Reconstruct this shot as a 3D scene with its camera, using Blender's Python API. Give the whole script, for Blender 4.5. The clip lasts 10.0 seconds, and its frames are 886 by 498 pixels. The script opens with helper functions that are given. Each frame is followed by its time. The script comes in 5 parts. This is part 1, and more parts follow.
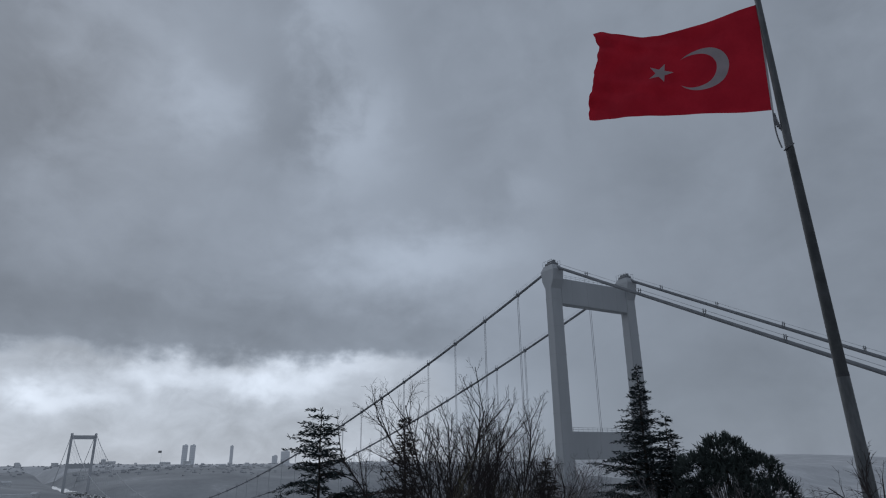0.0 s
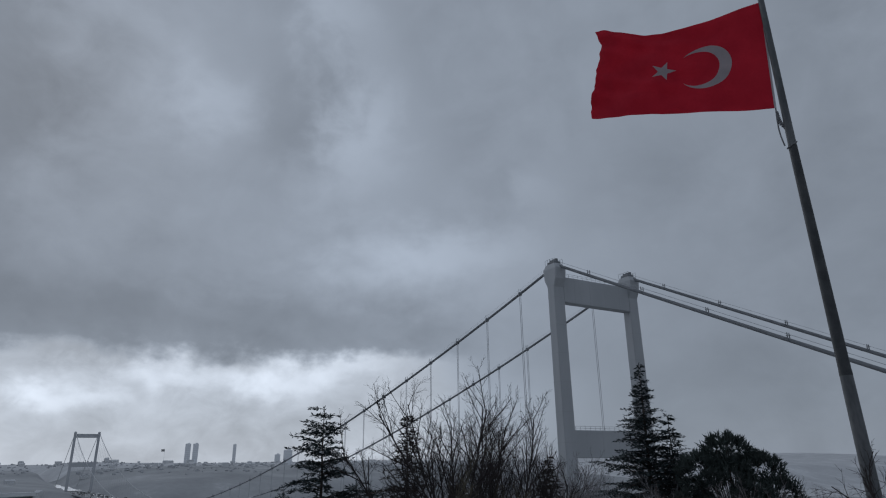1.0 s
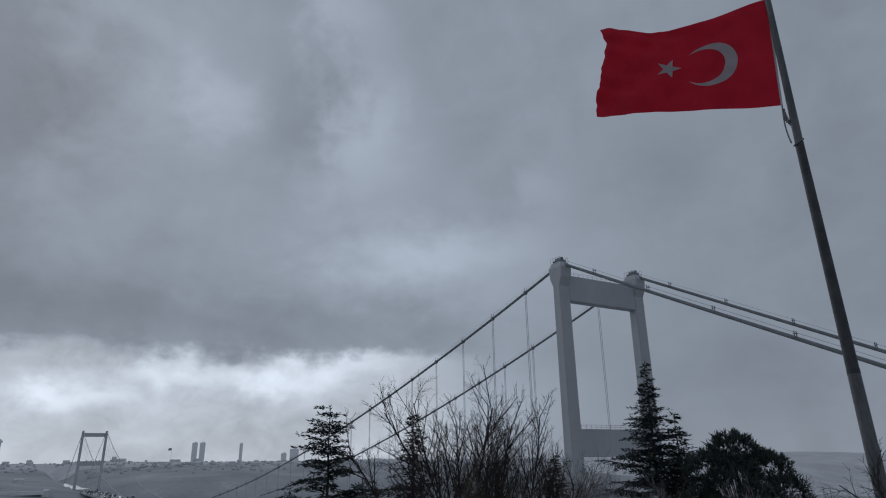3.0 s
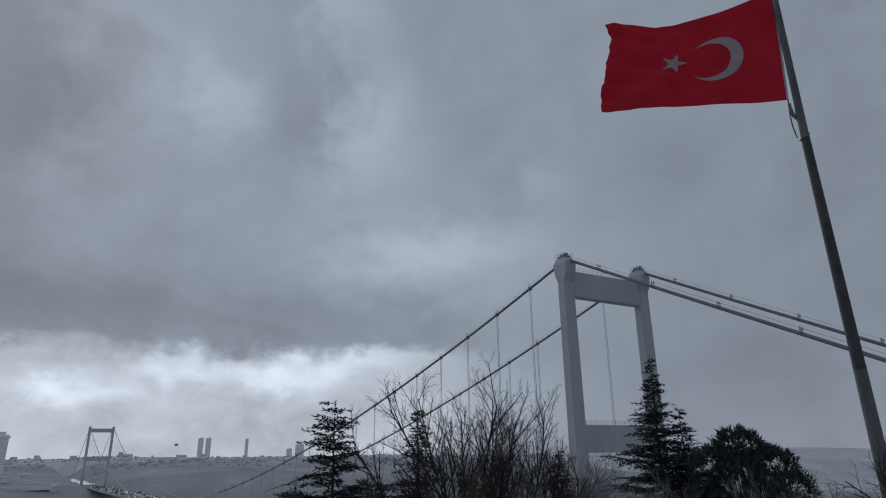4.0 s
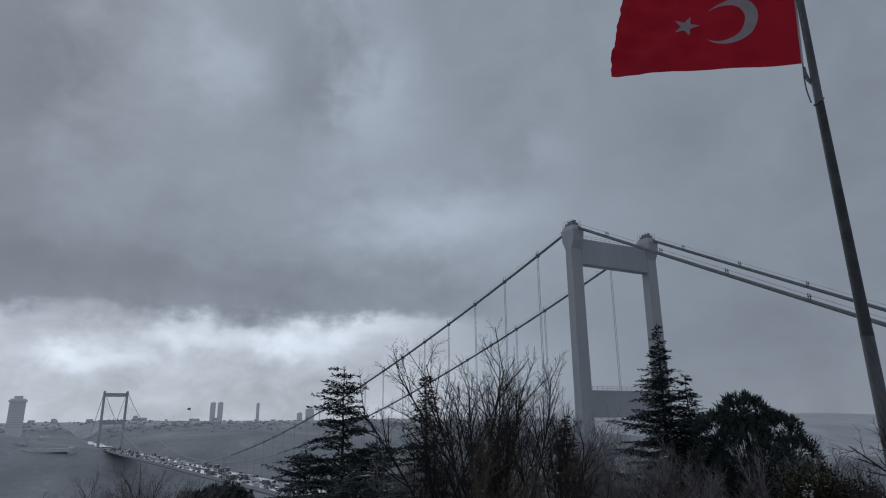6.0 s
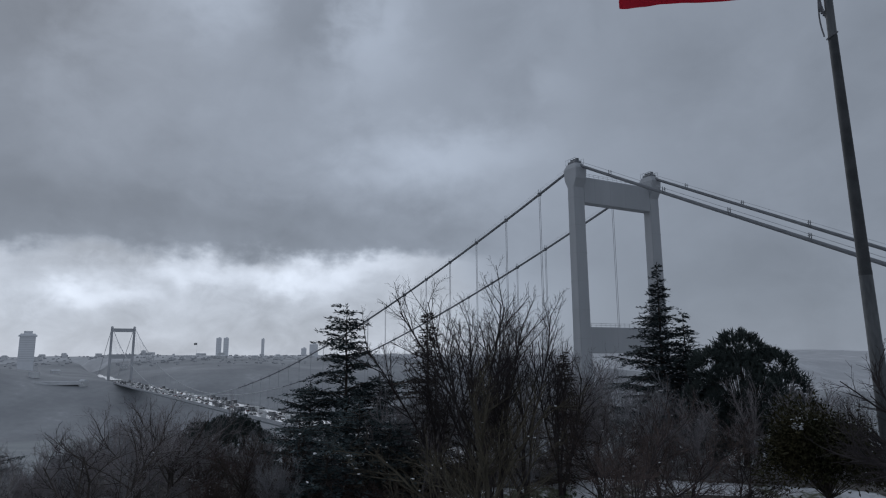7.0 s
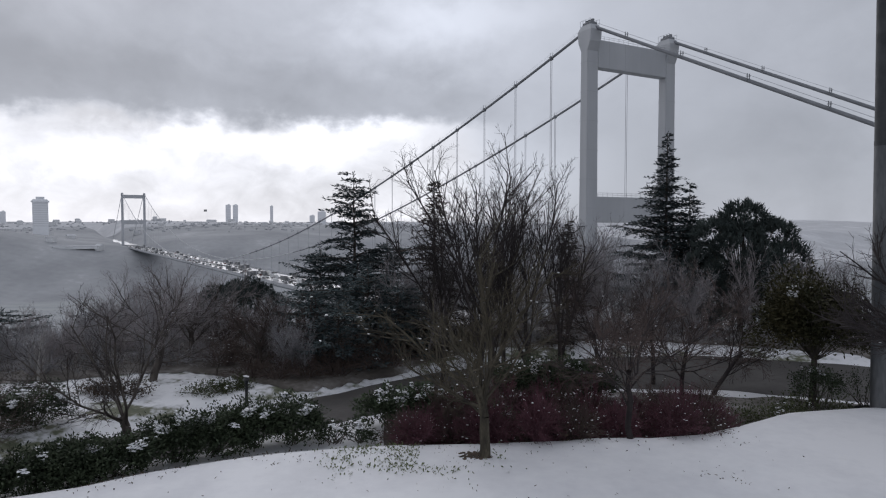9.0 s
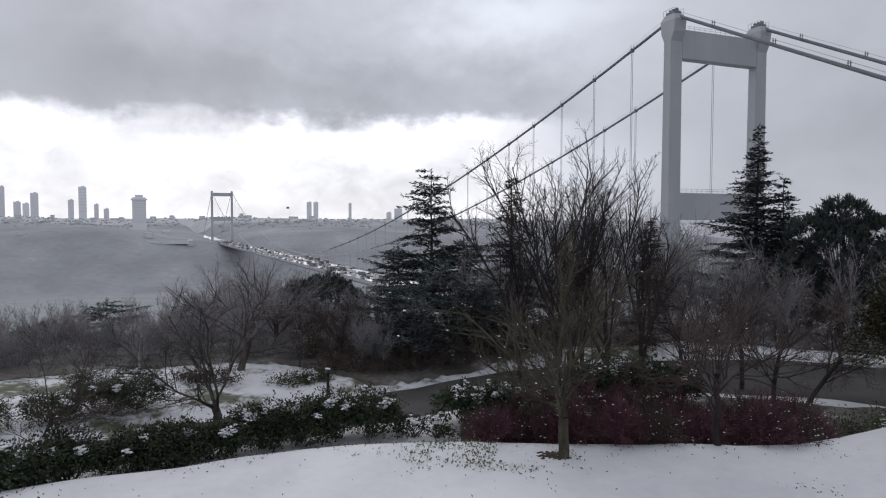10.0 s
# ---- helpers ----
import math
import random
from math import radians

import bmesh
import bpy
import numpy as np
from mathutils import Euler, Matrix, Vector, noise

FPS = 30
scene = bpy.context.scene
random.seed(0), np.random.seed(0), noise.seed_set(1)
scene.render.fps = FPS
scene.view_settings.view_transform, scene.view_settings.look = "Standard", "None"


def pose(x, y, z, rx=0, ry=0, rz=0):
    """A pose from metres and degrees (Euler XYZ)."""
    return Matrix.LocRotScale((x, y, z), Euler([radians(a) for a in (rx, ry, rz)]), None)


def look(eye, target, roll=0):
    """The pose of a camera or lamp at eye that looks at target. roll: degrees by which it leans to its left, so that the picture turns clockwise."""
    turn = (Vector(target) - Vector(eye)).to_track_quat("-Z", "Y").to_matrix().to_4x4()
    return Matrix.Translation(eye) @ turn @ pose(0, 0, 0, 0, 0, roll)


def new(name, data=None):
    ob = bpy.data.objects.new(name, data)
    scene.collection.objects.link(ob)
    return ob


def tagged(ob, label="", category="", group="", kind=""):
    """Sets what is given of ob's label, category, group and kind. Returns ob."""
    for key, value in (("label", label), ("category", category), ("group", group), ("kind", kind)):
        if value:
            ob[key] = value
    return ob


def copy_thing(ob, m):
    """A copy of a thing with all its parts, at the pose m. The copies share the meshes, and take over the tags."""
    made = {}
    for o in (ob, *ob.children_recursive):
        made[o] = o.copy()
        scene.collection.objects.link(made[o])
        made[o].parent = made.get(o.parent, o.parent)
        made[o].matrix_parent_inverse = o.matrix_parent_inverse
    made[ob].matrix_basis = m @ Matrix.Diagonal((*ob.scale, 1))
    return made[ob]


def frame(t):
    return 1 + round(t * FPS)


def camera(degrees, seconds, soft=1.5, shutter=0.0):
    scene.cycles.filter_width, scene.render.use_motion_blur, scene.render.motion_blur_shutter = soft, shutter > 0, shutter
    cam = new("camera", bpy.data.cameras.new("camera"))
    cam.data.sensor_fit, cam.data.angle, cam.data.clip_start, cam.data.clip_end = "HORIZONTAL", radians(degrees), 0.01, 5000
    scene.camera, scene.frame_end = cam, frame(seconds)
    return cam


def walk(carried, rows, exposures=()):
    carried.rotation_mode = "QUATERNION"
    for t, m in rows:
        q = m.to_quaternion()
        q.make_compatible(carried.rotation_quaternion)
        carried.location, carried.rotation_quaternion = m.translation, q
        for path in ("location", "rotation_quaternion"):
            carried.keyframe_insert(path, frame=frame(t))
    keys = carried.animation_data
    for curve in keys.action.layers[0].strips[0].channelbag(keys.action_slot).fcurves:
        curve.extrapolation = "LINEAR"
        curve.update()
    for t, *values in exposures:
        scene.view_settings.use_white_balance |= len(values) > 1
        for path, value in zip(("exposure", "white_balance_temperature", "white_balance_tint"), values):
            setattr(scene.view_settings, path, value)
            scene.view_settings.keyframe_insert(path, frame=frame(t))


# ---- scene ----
EYE = 100.0          # height of the eye above the strait
cam = camera(70.58, 10.0, soft=1.15)
PATH = [
    (0.0, 0.000, 18.938, 0.766), (0.5, 0.125, 18.824, 0.759), (1.0, 0.212, 18.827, 0.745),
    (1.5, 0.367, 18.807, 0.740), (2.0, 0.509, 18.716, 0.741), (2.5, 0.592, 18.786, 0.764),
    (4.0, 1.143, 18.373, 0.735), (4.5, 1.363, 18.086, 0.734), (5.0, 1.507, 17.644, 0.720),
    (6.5, 1.931, 13.065, 0.520), (7.0, 1.923, 9.755, 0.420), (7.5, 1.923, 6.036, 0.297),
    (8.0, 2.007, 2.424, 0.174), (8.5, 2.137, -0.557, 0.060), (9.0, 2.507, -2.230, 0.010),
    (9.5, 4.662, -2.383, 0.047), (10.0, 9.367, -2.511, -0.082)]
SWAY = {8.0: 0.015, 8.5: 0.015, 9.5: -0.03, 10.0: -0.085}
walk(cam, [(t, pose(SWAY.get(t, 0.0), 0, EYE, 90 + p, r, yaw)) for t, yaw, p, r in PATH],
     [(0, -0.5, 5800, 10), (5.0, -0.5, 5800, 10), (6.5, -0.55, 5800, 10), (7.0, -0.45, 5800, 11), (7.5, -0.17, 6000, 12),
      (8.0, -0.02, 6150, 13), (8.5, 0.22, 6250, 14), (9.0, 0.32, 6300, 15), (10.0, 0.42, 6350, 15)])

# ------------------------------------------------------------------ sky and sun
world = bpy.data.worlds.new("overcast_sky")
scene.world = world
world.use_nodes = True
WN, WL = world.node_tree.nodes, world.node_tree.links
WN.clear()


def wmath(op, a, b=None, c=None):
    n = WN.new("ShaderNodeMath")
    n.operation = op
    for i, v in enumerate((a, b, c)):
        if v is None:
            continue
        if isinstance(v, (int, float)):
            n.inputs[i].default_value = v
        else:
            WL.new(v, n.inputs[i])
    return n.outputs[0]


def wstep(v, lo, hi):
    n = WN.new("ShaderNodeMapRange")
    n.interpolation_type = "SMOOTHSTEP"
    WL.new(v, n.inputs[0])
    n.inputs[1].default_value, n.inputs[2].default_value = lo, hi
    return n.outputs[0]


wdir = WN.new("ShaderNodeTexCoord").outputs["Generated"]
wsep = WN.new("ShaderNodeSeparateXYZ")
WL.new(wdir, wsep.inputs[0])
AZ = wmath("MULTIPLY", wmath("ARCTAN2", wsep.outputs[0], wsep.outputs[1]), 57.29578)
EL = wmath("MULTIPLY", wmath("ARCSINE", wsep.outputs[2]), 57.29578)


def wnoise(sx, sy, detail, rough, off, dist=0.0):
    v = WN.new("ShaderNodeCombineXYZ")
    WL.new(wmath("MULTIPLY", AZ, sx), v.inputs[0])
    WL.new(wmath("MULTIPLY", EL, sy), v.inputs[1])
    v.inputs[2].default_value = off
    n = WN.new("ShaderNodeTexNoise")
    n.inputs["Scale"].default_value = 1.0
    n.inputs["Detail"].default_value = detail
    n.inputs["Roughness"].default_value = rough
    n.inputs["Distortion"].default_value = dist
    WL.new(v.outputs[0], n.inputs["Vector"])
    return wmath("SUBTRACT", n.outputs[0], 0.5)


big = wnoise(0.035, 0.05, 3, 0.5, 1.3, 0.6)
mid = wnoise(0.10, 0.13, 5, 0.52, 5.1, 0.6)
fine = wnoise(0.30, 0.40, 5, 0.58, 9.7, 0.4)
# wandering coordinates give the clouds their ragged outlines
AZW = wmath("ADD", AZ, wmath("ADD", wmath("MULTIPLY", mid, 11.0), wmath("MULTIPLY", fine, 5.0)))
ELW = wmath("ADD", EL, wmath("ADD", wmath("MULTIPLY", wnoise(0.10, 0.16, 4, 0.5, 14.0), 6.0), wmath("MULTIPLY", wnoise(0.34, 0.45, 4, 0.58, 21.0), 3.0)))


def puff(az, el, saz, sel, amp):
    a = wmath("POWER", wmath("MULTIPLY", wmath("SUBTRACT", AZW, az), 1 / saz), 2)
    b = wmath("POWER", wmath("MULTIPLY", wmath("SUBTRACT", ELW, el), 1 / sel), 2)
    return wmath("MULTIPLY", wmath("EXPONENT", wmath("MULTIPLY", wmath("ADD", a, b), -1)), amp)


# the grey deck of cloud: bright rents and darker bellies
deck = wmath("ADD", 0.405, wmath("ADD", wmath("MULTIPLY", big, 0.10), wmath("ADD", wmath("MULTIPLY", mid, 0.15), wmath("MULTIPLY", fine, 0.06))))
for blob in ((-1.5, 18.2, 6.5, 2.6, 0.22), (-9, 18.8, 5, 2.4, 0.09), (6, 19.0, 4, 2.5, 0.07), (-7.5, 29.5, 4.2, 5.5, 0.17), (-11, 39.0, 4, 4, 0.13), (-22, 30, 4.5, 3.0, 0.15),
             (-27, 33, 8, 7, 0.07), (-13.5, 34, 3.5, 3.5, -0.08), (-15.5, 28.5, 4.5, 3.0, -0.07), (-20, 20.5, 12, 4, 0.04), (-24, 12.3, 20, 2.6, -0.085), (-3, 11.5, 8, 2.2, -0.045),
             (-39, 28, 5, 14, -0.09), (9.6, 23.5, 3, 2.5, 0.06), (22, 24, 10, 8, -0.035), (27, 6, 12, 6, -0.06), (37, 27, 8, 12, -0.045), (4, 5, 8, 4.5, 0.12), (12, 33, 8, 6, 0.02), (-8, 15, 12, 3, 0.05), (2, 14, 8, 3, 0.05), (12, 16, 8, 5, 0.03), (-8, 24, 9, 4, 0.04)):
    deck = wmath("ADD", deck, puff(*blob))
# added above the view: darker cloud overhead, so less light reaches the snow
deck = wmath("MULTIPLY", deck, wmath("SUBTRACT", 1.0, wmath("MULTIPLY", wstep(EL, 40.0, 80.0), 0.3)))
# the bright gap under the cloud's edge
edge = wmath("MULTIPLY", wstep(ELW, 9.9, 8.2), wstep(AZW, 5.0, -5.0))
edge = wmath("MULTIPLY", edge, wstep(AZ, -130.0, -80.0))
gap = wmath("ADD", 0.74, wmath("ADD", wmath("MULTIPLY", mid, 0.22), wmath("MULTIPLY", fine, 0.5)))
for blob in ((-17, 6.9, 4.5, 1.3, 0.40), (-11.2, 7.8, 3, 1.1, 0.28), (-7, 8.2, 2.5, 1.0, 0.22), (-25, 7.6, 3.5, 1.0, 0.26), (-32.5, 5.0, 3.5, 1.2, 0.42), (-28, 5.2, 2, 0.8, 0.25),
             (-42, 7.0, 5, 1.5, 0.2), (-32, 8.3, 4, 1.0, -0.16), (-22, 2.5, 14, 1.6, -0.05)):
    gap = wmath("ADD", gap, puff(*blob))
lum = WN.new("ShaderNodeMix")
lum.data_type = "FLOAT"
WL.new(edge, lum.inputs[0])
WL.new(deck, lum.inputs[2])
WL.new(gap, lum.inputs[3])
tint = WN.new("ShaderNodeMix")
tint.data_type = "RGBA"
WL.new(edge, tint.inputs[0])
tint.inputs[6].default_value = (0.94, 1.0, 1.068, 1)
tint.inputs[7].default_value = (0.975, 1.0, 1.02, 1)
cloud = WN.new("ShaderNodeBackground")
WL.new(tint.outputs[2], cloud.inputs[0])
WL.new(lum.outputs[0], cloud.inputs[1])
nishita = WN.new("ShaderNodeTexSky")
nishita.sky_type, nishita.sun_disc = "NISHITA", False
nishita.sun_elevation, nishita.sun_rotation = radians(32), radians(-35)
clear = WN.new("ShaderNodeBackground")
clear.inputs[1].default_value = 0.05
WL.new(nishita.outputs[0], clear.inputs[0])
cover = WN.new("ShaderNodeMixShader")
cover.inputs[0].default_value = 0.95
WL.new(clear.outputs[0], cover.inputs[1])
WL.new(cloud.outputs[0], cover.inputs[2])
WL.new(cover.outputs[0], WN.new("ShaderNodeOutputWorld").inputs[0])

sun = new("sun", bpy.data.lights.new("sun", "SUN"))
sun.data.energy, sun.data.angle, sun.data.color = 0.75, radians(70), (1.0, 0.97, 0.93)
sun.matrix_world = look((-60, 85, EYE + 65), (0, 0, EYE))

# ------------------------------------------------------------------ materials


def material(name, colours, scale=4.0, rough=0.7, metal=0.0, bump=0.2, bump_scale=None, lo=0.35, hi=0.65, detail=6, stretch=(1, 1, 1),
             coords="Object", vary=0.0, spec=0.5, fine_mix=0.25):
    """Two scales of noise over a ramp of colours, with relief; vary changes the value from piece to piece."""
    m = bpy.data.materials.new(name)
    m.use_nodes = True
    n, l = m.node_tree.nodes, m.node_tree.links
    b = n["Principled BSDF"]
    tc = n.new("ShaderNodeTexCoord")
    mp = n.new("ShaderNodeMapping")
    mp.inputs["Scale"].default_value = stretch
    l.new(tc.outputs[coords], mp.inputs[0])
    a = n.new("ShaderNodeTexNoise")
    a.inputs["Scale"].default_value, a.inputs["Detail"].default_value = scale, detail
    l.new(mp.outputs[0], a.inputs["Vector"])
    f = n.new("ShaderNodeTexNoise")
    f.inputs["Scale"].default_value, f.inputs["Detail"].default_value = scale * 9, 3
    l.new(mp.outputs[0], f.inputs["Vector"])
    mixv = n.new("ShaderNodeMix")
    mixv.data_type = "FLOAT"
    mixv.inputs[0].default_value = fine_mix
    l.new(a.outputs[0], mixv.inputs[2])
    l.new(f.outputs[0], mixv.inputs[3])
    r = n.new("ShaderNodeValToRGB")
    e = r.color_ramp.elements
    while len(e) < len(colours):
        e.new(0.5)
    for i, c in enumerate(colours):
        e[i].position = lo + (hi - lo) * i / max(1, len(colours) - 1)
        e[i].color = (*c, 1)
    l.new(mixv.outputs[0], r.inputs[0])
    out = r.outputs[0]
    if vary:
        oi, isl = n.new("ShaderNodeObjectInfo"), n.new("ShaderNodeNewGeometry")
        s = n.new("ShaderNodeMath")
        l.new(oi.outputs["Random"], s.inputs[0])
        l.new(isl.outputs["Random Per Island"], s.inputs[1])
        mr = n.new("ShaderNodeMapRange")
        mr.inputs[2].default_value = 2.0
        mr.inputs[3].default_value, mr.inputs[4].default_value = 1 - vary, 1 + vary
        l.new(s.outputs[0], mr.inputs[0])
        hs = n.new("ShaderNodeHueSaturation")
        l.new(mr.outputs[0], hs.inputs["Value"])
        l.new(out, hs.inputs["Color"])
        out = hs.outputs[0]
    l.new(out, b.inputs["Base Color"])
    b.inputs["Roughness"].default_value = rough
    b.inputs["Metallic"].default_value = metal
    b.inputs["Specular IOR Level"].default_value = spec
    if bump:
        bp = n.new("ShaderNodeBump")
        bp.inputs["Strength"].default_value = bump
        bp.inputs["Distance"].default_value = bump_scale or 0.02
        l.new(mixv.outputs[0], bp.inputs["Height"])
        l.new(bp.outputs[0], b.inputs["Normal"])
    return m


SNOW = material("snow", [(0.62, 0.63, 0.66), (0.76, 0.77, 0.79)], 0.5, 0.6, bump=0.5, bump_scale=0.06, lo=0.3, hi=0.6, coords="Object")
THIN_SNOW = material("thin_snow_over_grass", [(0.07, 0.08, 0.045), (0.13, 0.14, 0.09), (0.58, 0.59, 0.61), (0.72, 0.73, 0.75)], 0.45, 0.75, bump=0.5, bump_scale=0.06, lo=0.36, hi=0.52)
LUMP = material("snow_lump", [(0.74, 0.75, 0.78), (0.86, 0.87, 0.88)], 6, 0.6, bump=0.3, spec=0.3)
LEAFLITTER = material("wood_floor", [(0.050, 0.044, 0.038), (0.085, 0.075, 0.065), (0.18, 0.17, 0.16), (0.60, 0.61, 0.63)], 0.55, 0.9, bump=0.6, bump_scale=0.1, lo=0.34, hi=0.72)
# far land and its woods: haze is put into these pale colours besides snow
FARWOOD = material("hazed_snowy_hillside", [(0.30, 0.31, 0.325), (0.35, 0.36, 0.375), (0.41, 0.42, 0.435), (0.60, 0.61, 0.63)], 0.011, 0.95, bump=0.1, bump_scale=2, lo=0.34, hi=0.76, spec=0.1)
TOWNLAND = material("hazed_snowy_townscape", [(0.46, 0.47, 0.49), (0.52, 0.53, 0.55), (0.66, 0.67, 0.69)], 0.012, 0.95, bump=0, lo=0.35, hi=0.7, spec=0.1)
CANOPY = material("hazed_winter_canopy", [(0.38, 0.39, 0.41), (0.46, 0.47, 0.49)], 0.05, 0.95, bump=0, vary=0.06, spec=0.1)
WATER = material("grey_water", [(0.26, 0.28, 0.29), (0.33, 0.35, 0.36)], 0.02, 0.8, bump=0.25, bump_scale=0.6, stretch=(1, 3, 1), spec=0.5)
ASPHALT = material("wet_asphalt", [(0.028, 0.026, 0.025), (0.045, 0.041, 0.039), (0.075, 0.070, 0.067)], 0.7, 0.7, bump=0.25, bump_scale=0.01, lo=0.35, hi=0.7)
KERB = material("kerb_stone", [(0.22, 0.22, 0.22), (0.34, 0.34, 0.33)], 3, 0.8)
# grey paint made lighter, with the haze before the tower in its colour
STEEL = material("hazed_grey_bridge_paint", [(0.42, 0.435, 0.455), (0.49, 0.505, 0.525)], 0.06, 0.6, bump=0.05, stretch=(1, 1, 0.25), spec=0.3)
STEEL_SEAM = material("bridge_seam", [(0.37, 0.38, 0.40), (0.42, 0.43, 0.45)], 0.4, 0.6)
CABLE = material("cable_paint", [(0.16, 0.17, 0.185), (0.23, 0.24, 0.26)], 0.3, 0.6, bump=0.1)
# lightened towards the hills' tone, as haze would dim the ropes
HANGER = material("hazed_hanger_rope", [(0.38, 0.39, 0.41), (0.46, 0.47, 0.49)], 0.5, 0.6)
DECKROAD = material("wet_snowy_road", [(0.55, 0.56, 0.57), (0.70, 0.71, 0.72), (0.82, 0.83, 0.84)], 0.06, 0.3, bump=0, spec=0.9, lo=0.3, hi=0.7)
# same bridge paint farther off, bleached by distance haze in its colour
FARTOWER = material("haze_pale_bridge_paint", [(0.46, 0.47, 0.49), (0.53, 0.54, 0.56)], 0.05, 0.7)
POLE = material("galvanised_pole", [(0.055, 0.06, 0.065), (0.10, 0.105, 0.11), (0.16, 0.165, 0.17)], 1.6, 0.55, metal=0.35, bump=0.08, stretch=(1, 1, 0.25))
POLE_DARK = material("weathered_joint", [(0.03, 0.033, 0.036), (0.06, 0.063, 0.066)], 3, 0.6, metal=0.3)
ROPE = material("halyard_rope", [(0.10, 0.10, 0.11), (0.22, 0.22, 0.23)], 20, 0.9)
REDCLOTH = material("red_bunting", [(0.56, 0.028, 0.058), (0.66, 0.040, 0.075)], 1.2, 0.8, bump=0.3, bump_scale=0.05, spec=0.15)
WHITECLOTH = material("white_bunting", [(0.52, 0.51, 0.53), (0.62, 0.61, 0.63)], 2.0, 0.8, bump=0.1, spec=0.15)
for cloth in (REDCLOTH, WHITECLOTH):      # thin cloth lets the sky's light through
    cn, cl = cloth.node_tree.nodes, cloth.node_tree.links
    thru, both = cn.new("ShaderNodeBsdfTranslucent"), cn.new("ShaderNodeMixShader")
    cl.new(cn["Principled BSDF"].inputs["Base Color"].links[0].from_socket, thru.inputs[0])
    both.inputs[0].default_value = 0.5
    cl.new(cn["Principled BSDF"].outputs[0], both.inputs[1])
    cl.new(thru.outputs[0], both.inputs[2])
    cl.new(both.outputs[0], cn["Material Output"].inputs[0])
BARK = material("dark_bark", [(0.045, 0.039, 0.036), (0.085, 0.074, 0.066), (0.14, 0.125, 0.11)], 5, 0.9, bump=0.6, bump_scale=0.02, stretch=(1, 1, 0.3), spec=0.15)
BARK_OLIVE = material("olive_bark", [(0.032, 0.029, 0.024), (0.065, 0.058, 0.044), (0.125, 0.11, 0.082)], 5, 0.9, bump=0.6, bump_scale=0.02, stretch=(1, 1, 0.3), spec=0.15)
TWIG = material("brown_twigs", [(0.062, 0.048, 0.044), (0.125, 0.096, 0.086)], 2.0, 0.9, bump=0, vary=0.3, spec=0.12)
TWIG_OLIVE = material("olive_twigs", [(0.050, 0.044, 0.033), (0.105, 0.092, 0.066)], 2.0, 0.9, bump=0, vary=0.3, spec=0.12)
# woodland twigs, paled in the base colour to stand for mist
TWIG_BROWN = material("hazed_brown_twigs", [(0.205, 0.186, 0.188), (0.325, 0.297, 0.30)], 2.0, 0.9, bump=0, vary=0.3)
TWIG_GREY = material("hazed_grey_twigs", [(0.21, 0.208, 0.218), (0.33, 0.325, 0.335)], 2.0, 0.9, bump=0, vary=0.3)
TWIG_DARK = material("near_black_twigs", [(0.030, 0.026, 0.027), (0.062, 0.054, 0.053)], 2.0, 0.9, bump=0, vary=0.3, spec=0.12)
TWIG_RED = material("dark_red_stems", [(0.070, 0.026, 0.036), (0.130, 0.050, 0.066)], 2.0, 0.8, bump=0, vary=0.35)
BIRCH = material("pale_birch_bark", [(0.12, 0.11, 0.10), (0.42, 0.41, 0.39)], 4, 0.8, bump=0.2, stretch=(1, 1, 2))
NEEDLE = material("cedar_needles", [(0.041, 0.057, 0.061), (0.086, 0.110, 0.112)], 1.5, 0.85, bump=0, vary=0.4, spec=0.2)
NEEDLE_BROWN = material("bronze_needles", [(0.030, 0.027, 0.024), (0.062, 0.048, 0.040)], 1.5, 0.85, bump=0, vary=0.4, spec=0.2)
PINE = material("pine_needles", [(0.036, 0.047, 0.046), (0.074, 0.092, 0.084)], 1.5, 0.85, bump=0, vary=0.4, spec=0.2)
LEAF = material("dark_glossy_leaves", [(0.028, 0.040, 0.024), (0.062, 0.080, 0.046)], 2.5, 0.6, bump=0, vary=0.5, spec=0.15)
LEAF_BRONZE = material("bronze_green_leaves", [(0.036, 0.040, 0.022), (0.074, 0.065, 0.032)], 1.2, 0.7, bump=0, vary=0.45, spec=0.12)
GRASS = material("winter_grass", [(0.10, 0.13, 0.06), (0.20, 0.22, 0.12)], 4, 0.9, bump=0, vary=0.3, spec=0.2)
GRASS_DARK = material("dark_winter_grass", [(0.045, 0.055, 0.028), (0.095, 0.105, 0.058)], 4, 0.9, bump=0, vary=0.3, spec=0.2)
DEADLEAF = material("dead_leaves", [(0.04, 0.03, 0.022), (0.10, 0.07, 0.045)], 6, 0.9, bump=0, vary=0.4)
LAMP = material("black_lamp_paint", [(0.015, 0.015, 0.016), (0.03, 0.03, 0.032)], 6, 0.5)
# concrete and glazing whitened as if mist lay in front
CITY = material("hazed_pale_concrete", [(0.78, 0.79, 0.81), (0.86, 0.87, 0.89)], 0.02, 0.9, vary=0.15, spec=0.1)
CITYWIN = material("hazed_grey_glazing", [(0.72, 0.73, 0.75), (0.80, 0.81, 0.83)], 0.05, 0.6, spec=0.2)
PLASTER = material("pale_plaster", [(0.56, 0.565, 0.57), (0.68, 0.68, 0.68)], 0.1, 0.9, vary=0.2, spec=0.1)
ROOFSNOW = material("snowy_roof", [(0.58, 0.59, 0.61), (0.75, 0.76, 0.78)], 0.15, 0.8, vary=0.1, spec=0.1)
PAINT = [material(f"{n}_car_paint", [c, tuple(v * 1.15 for v in c)], 3, 0.3, bump=0) for n, c in
         (("white", (0.6, 0.6, 0.6)), ("grey", (0.12, 0.125, 0.13)), ("black", (0.03, 0.03, 0.033)), ("red", (0.16, 0.04, 0.04)))]
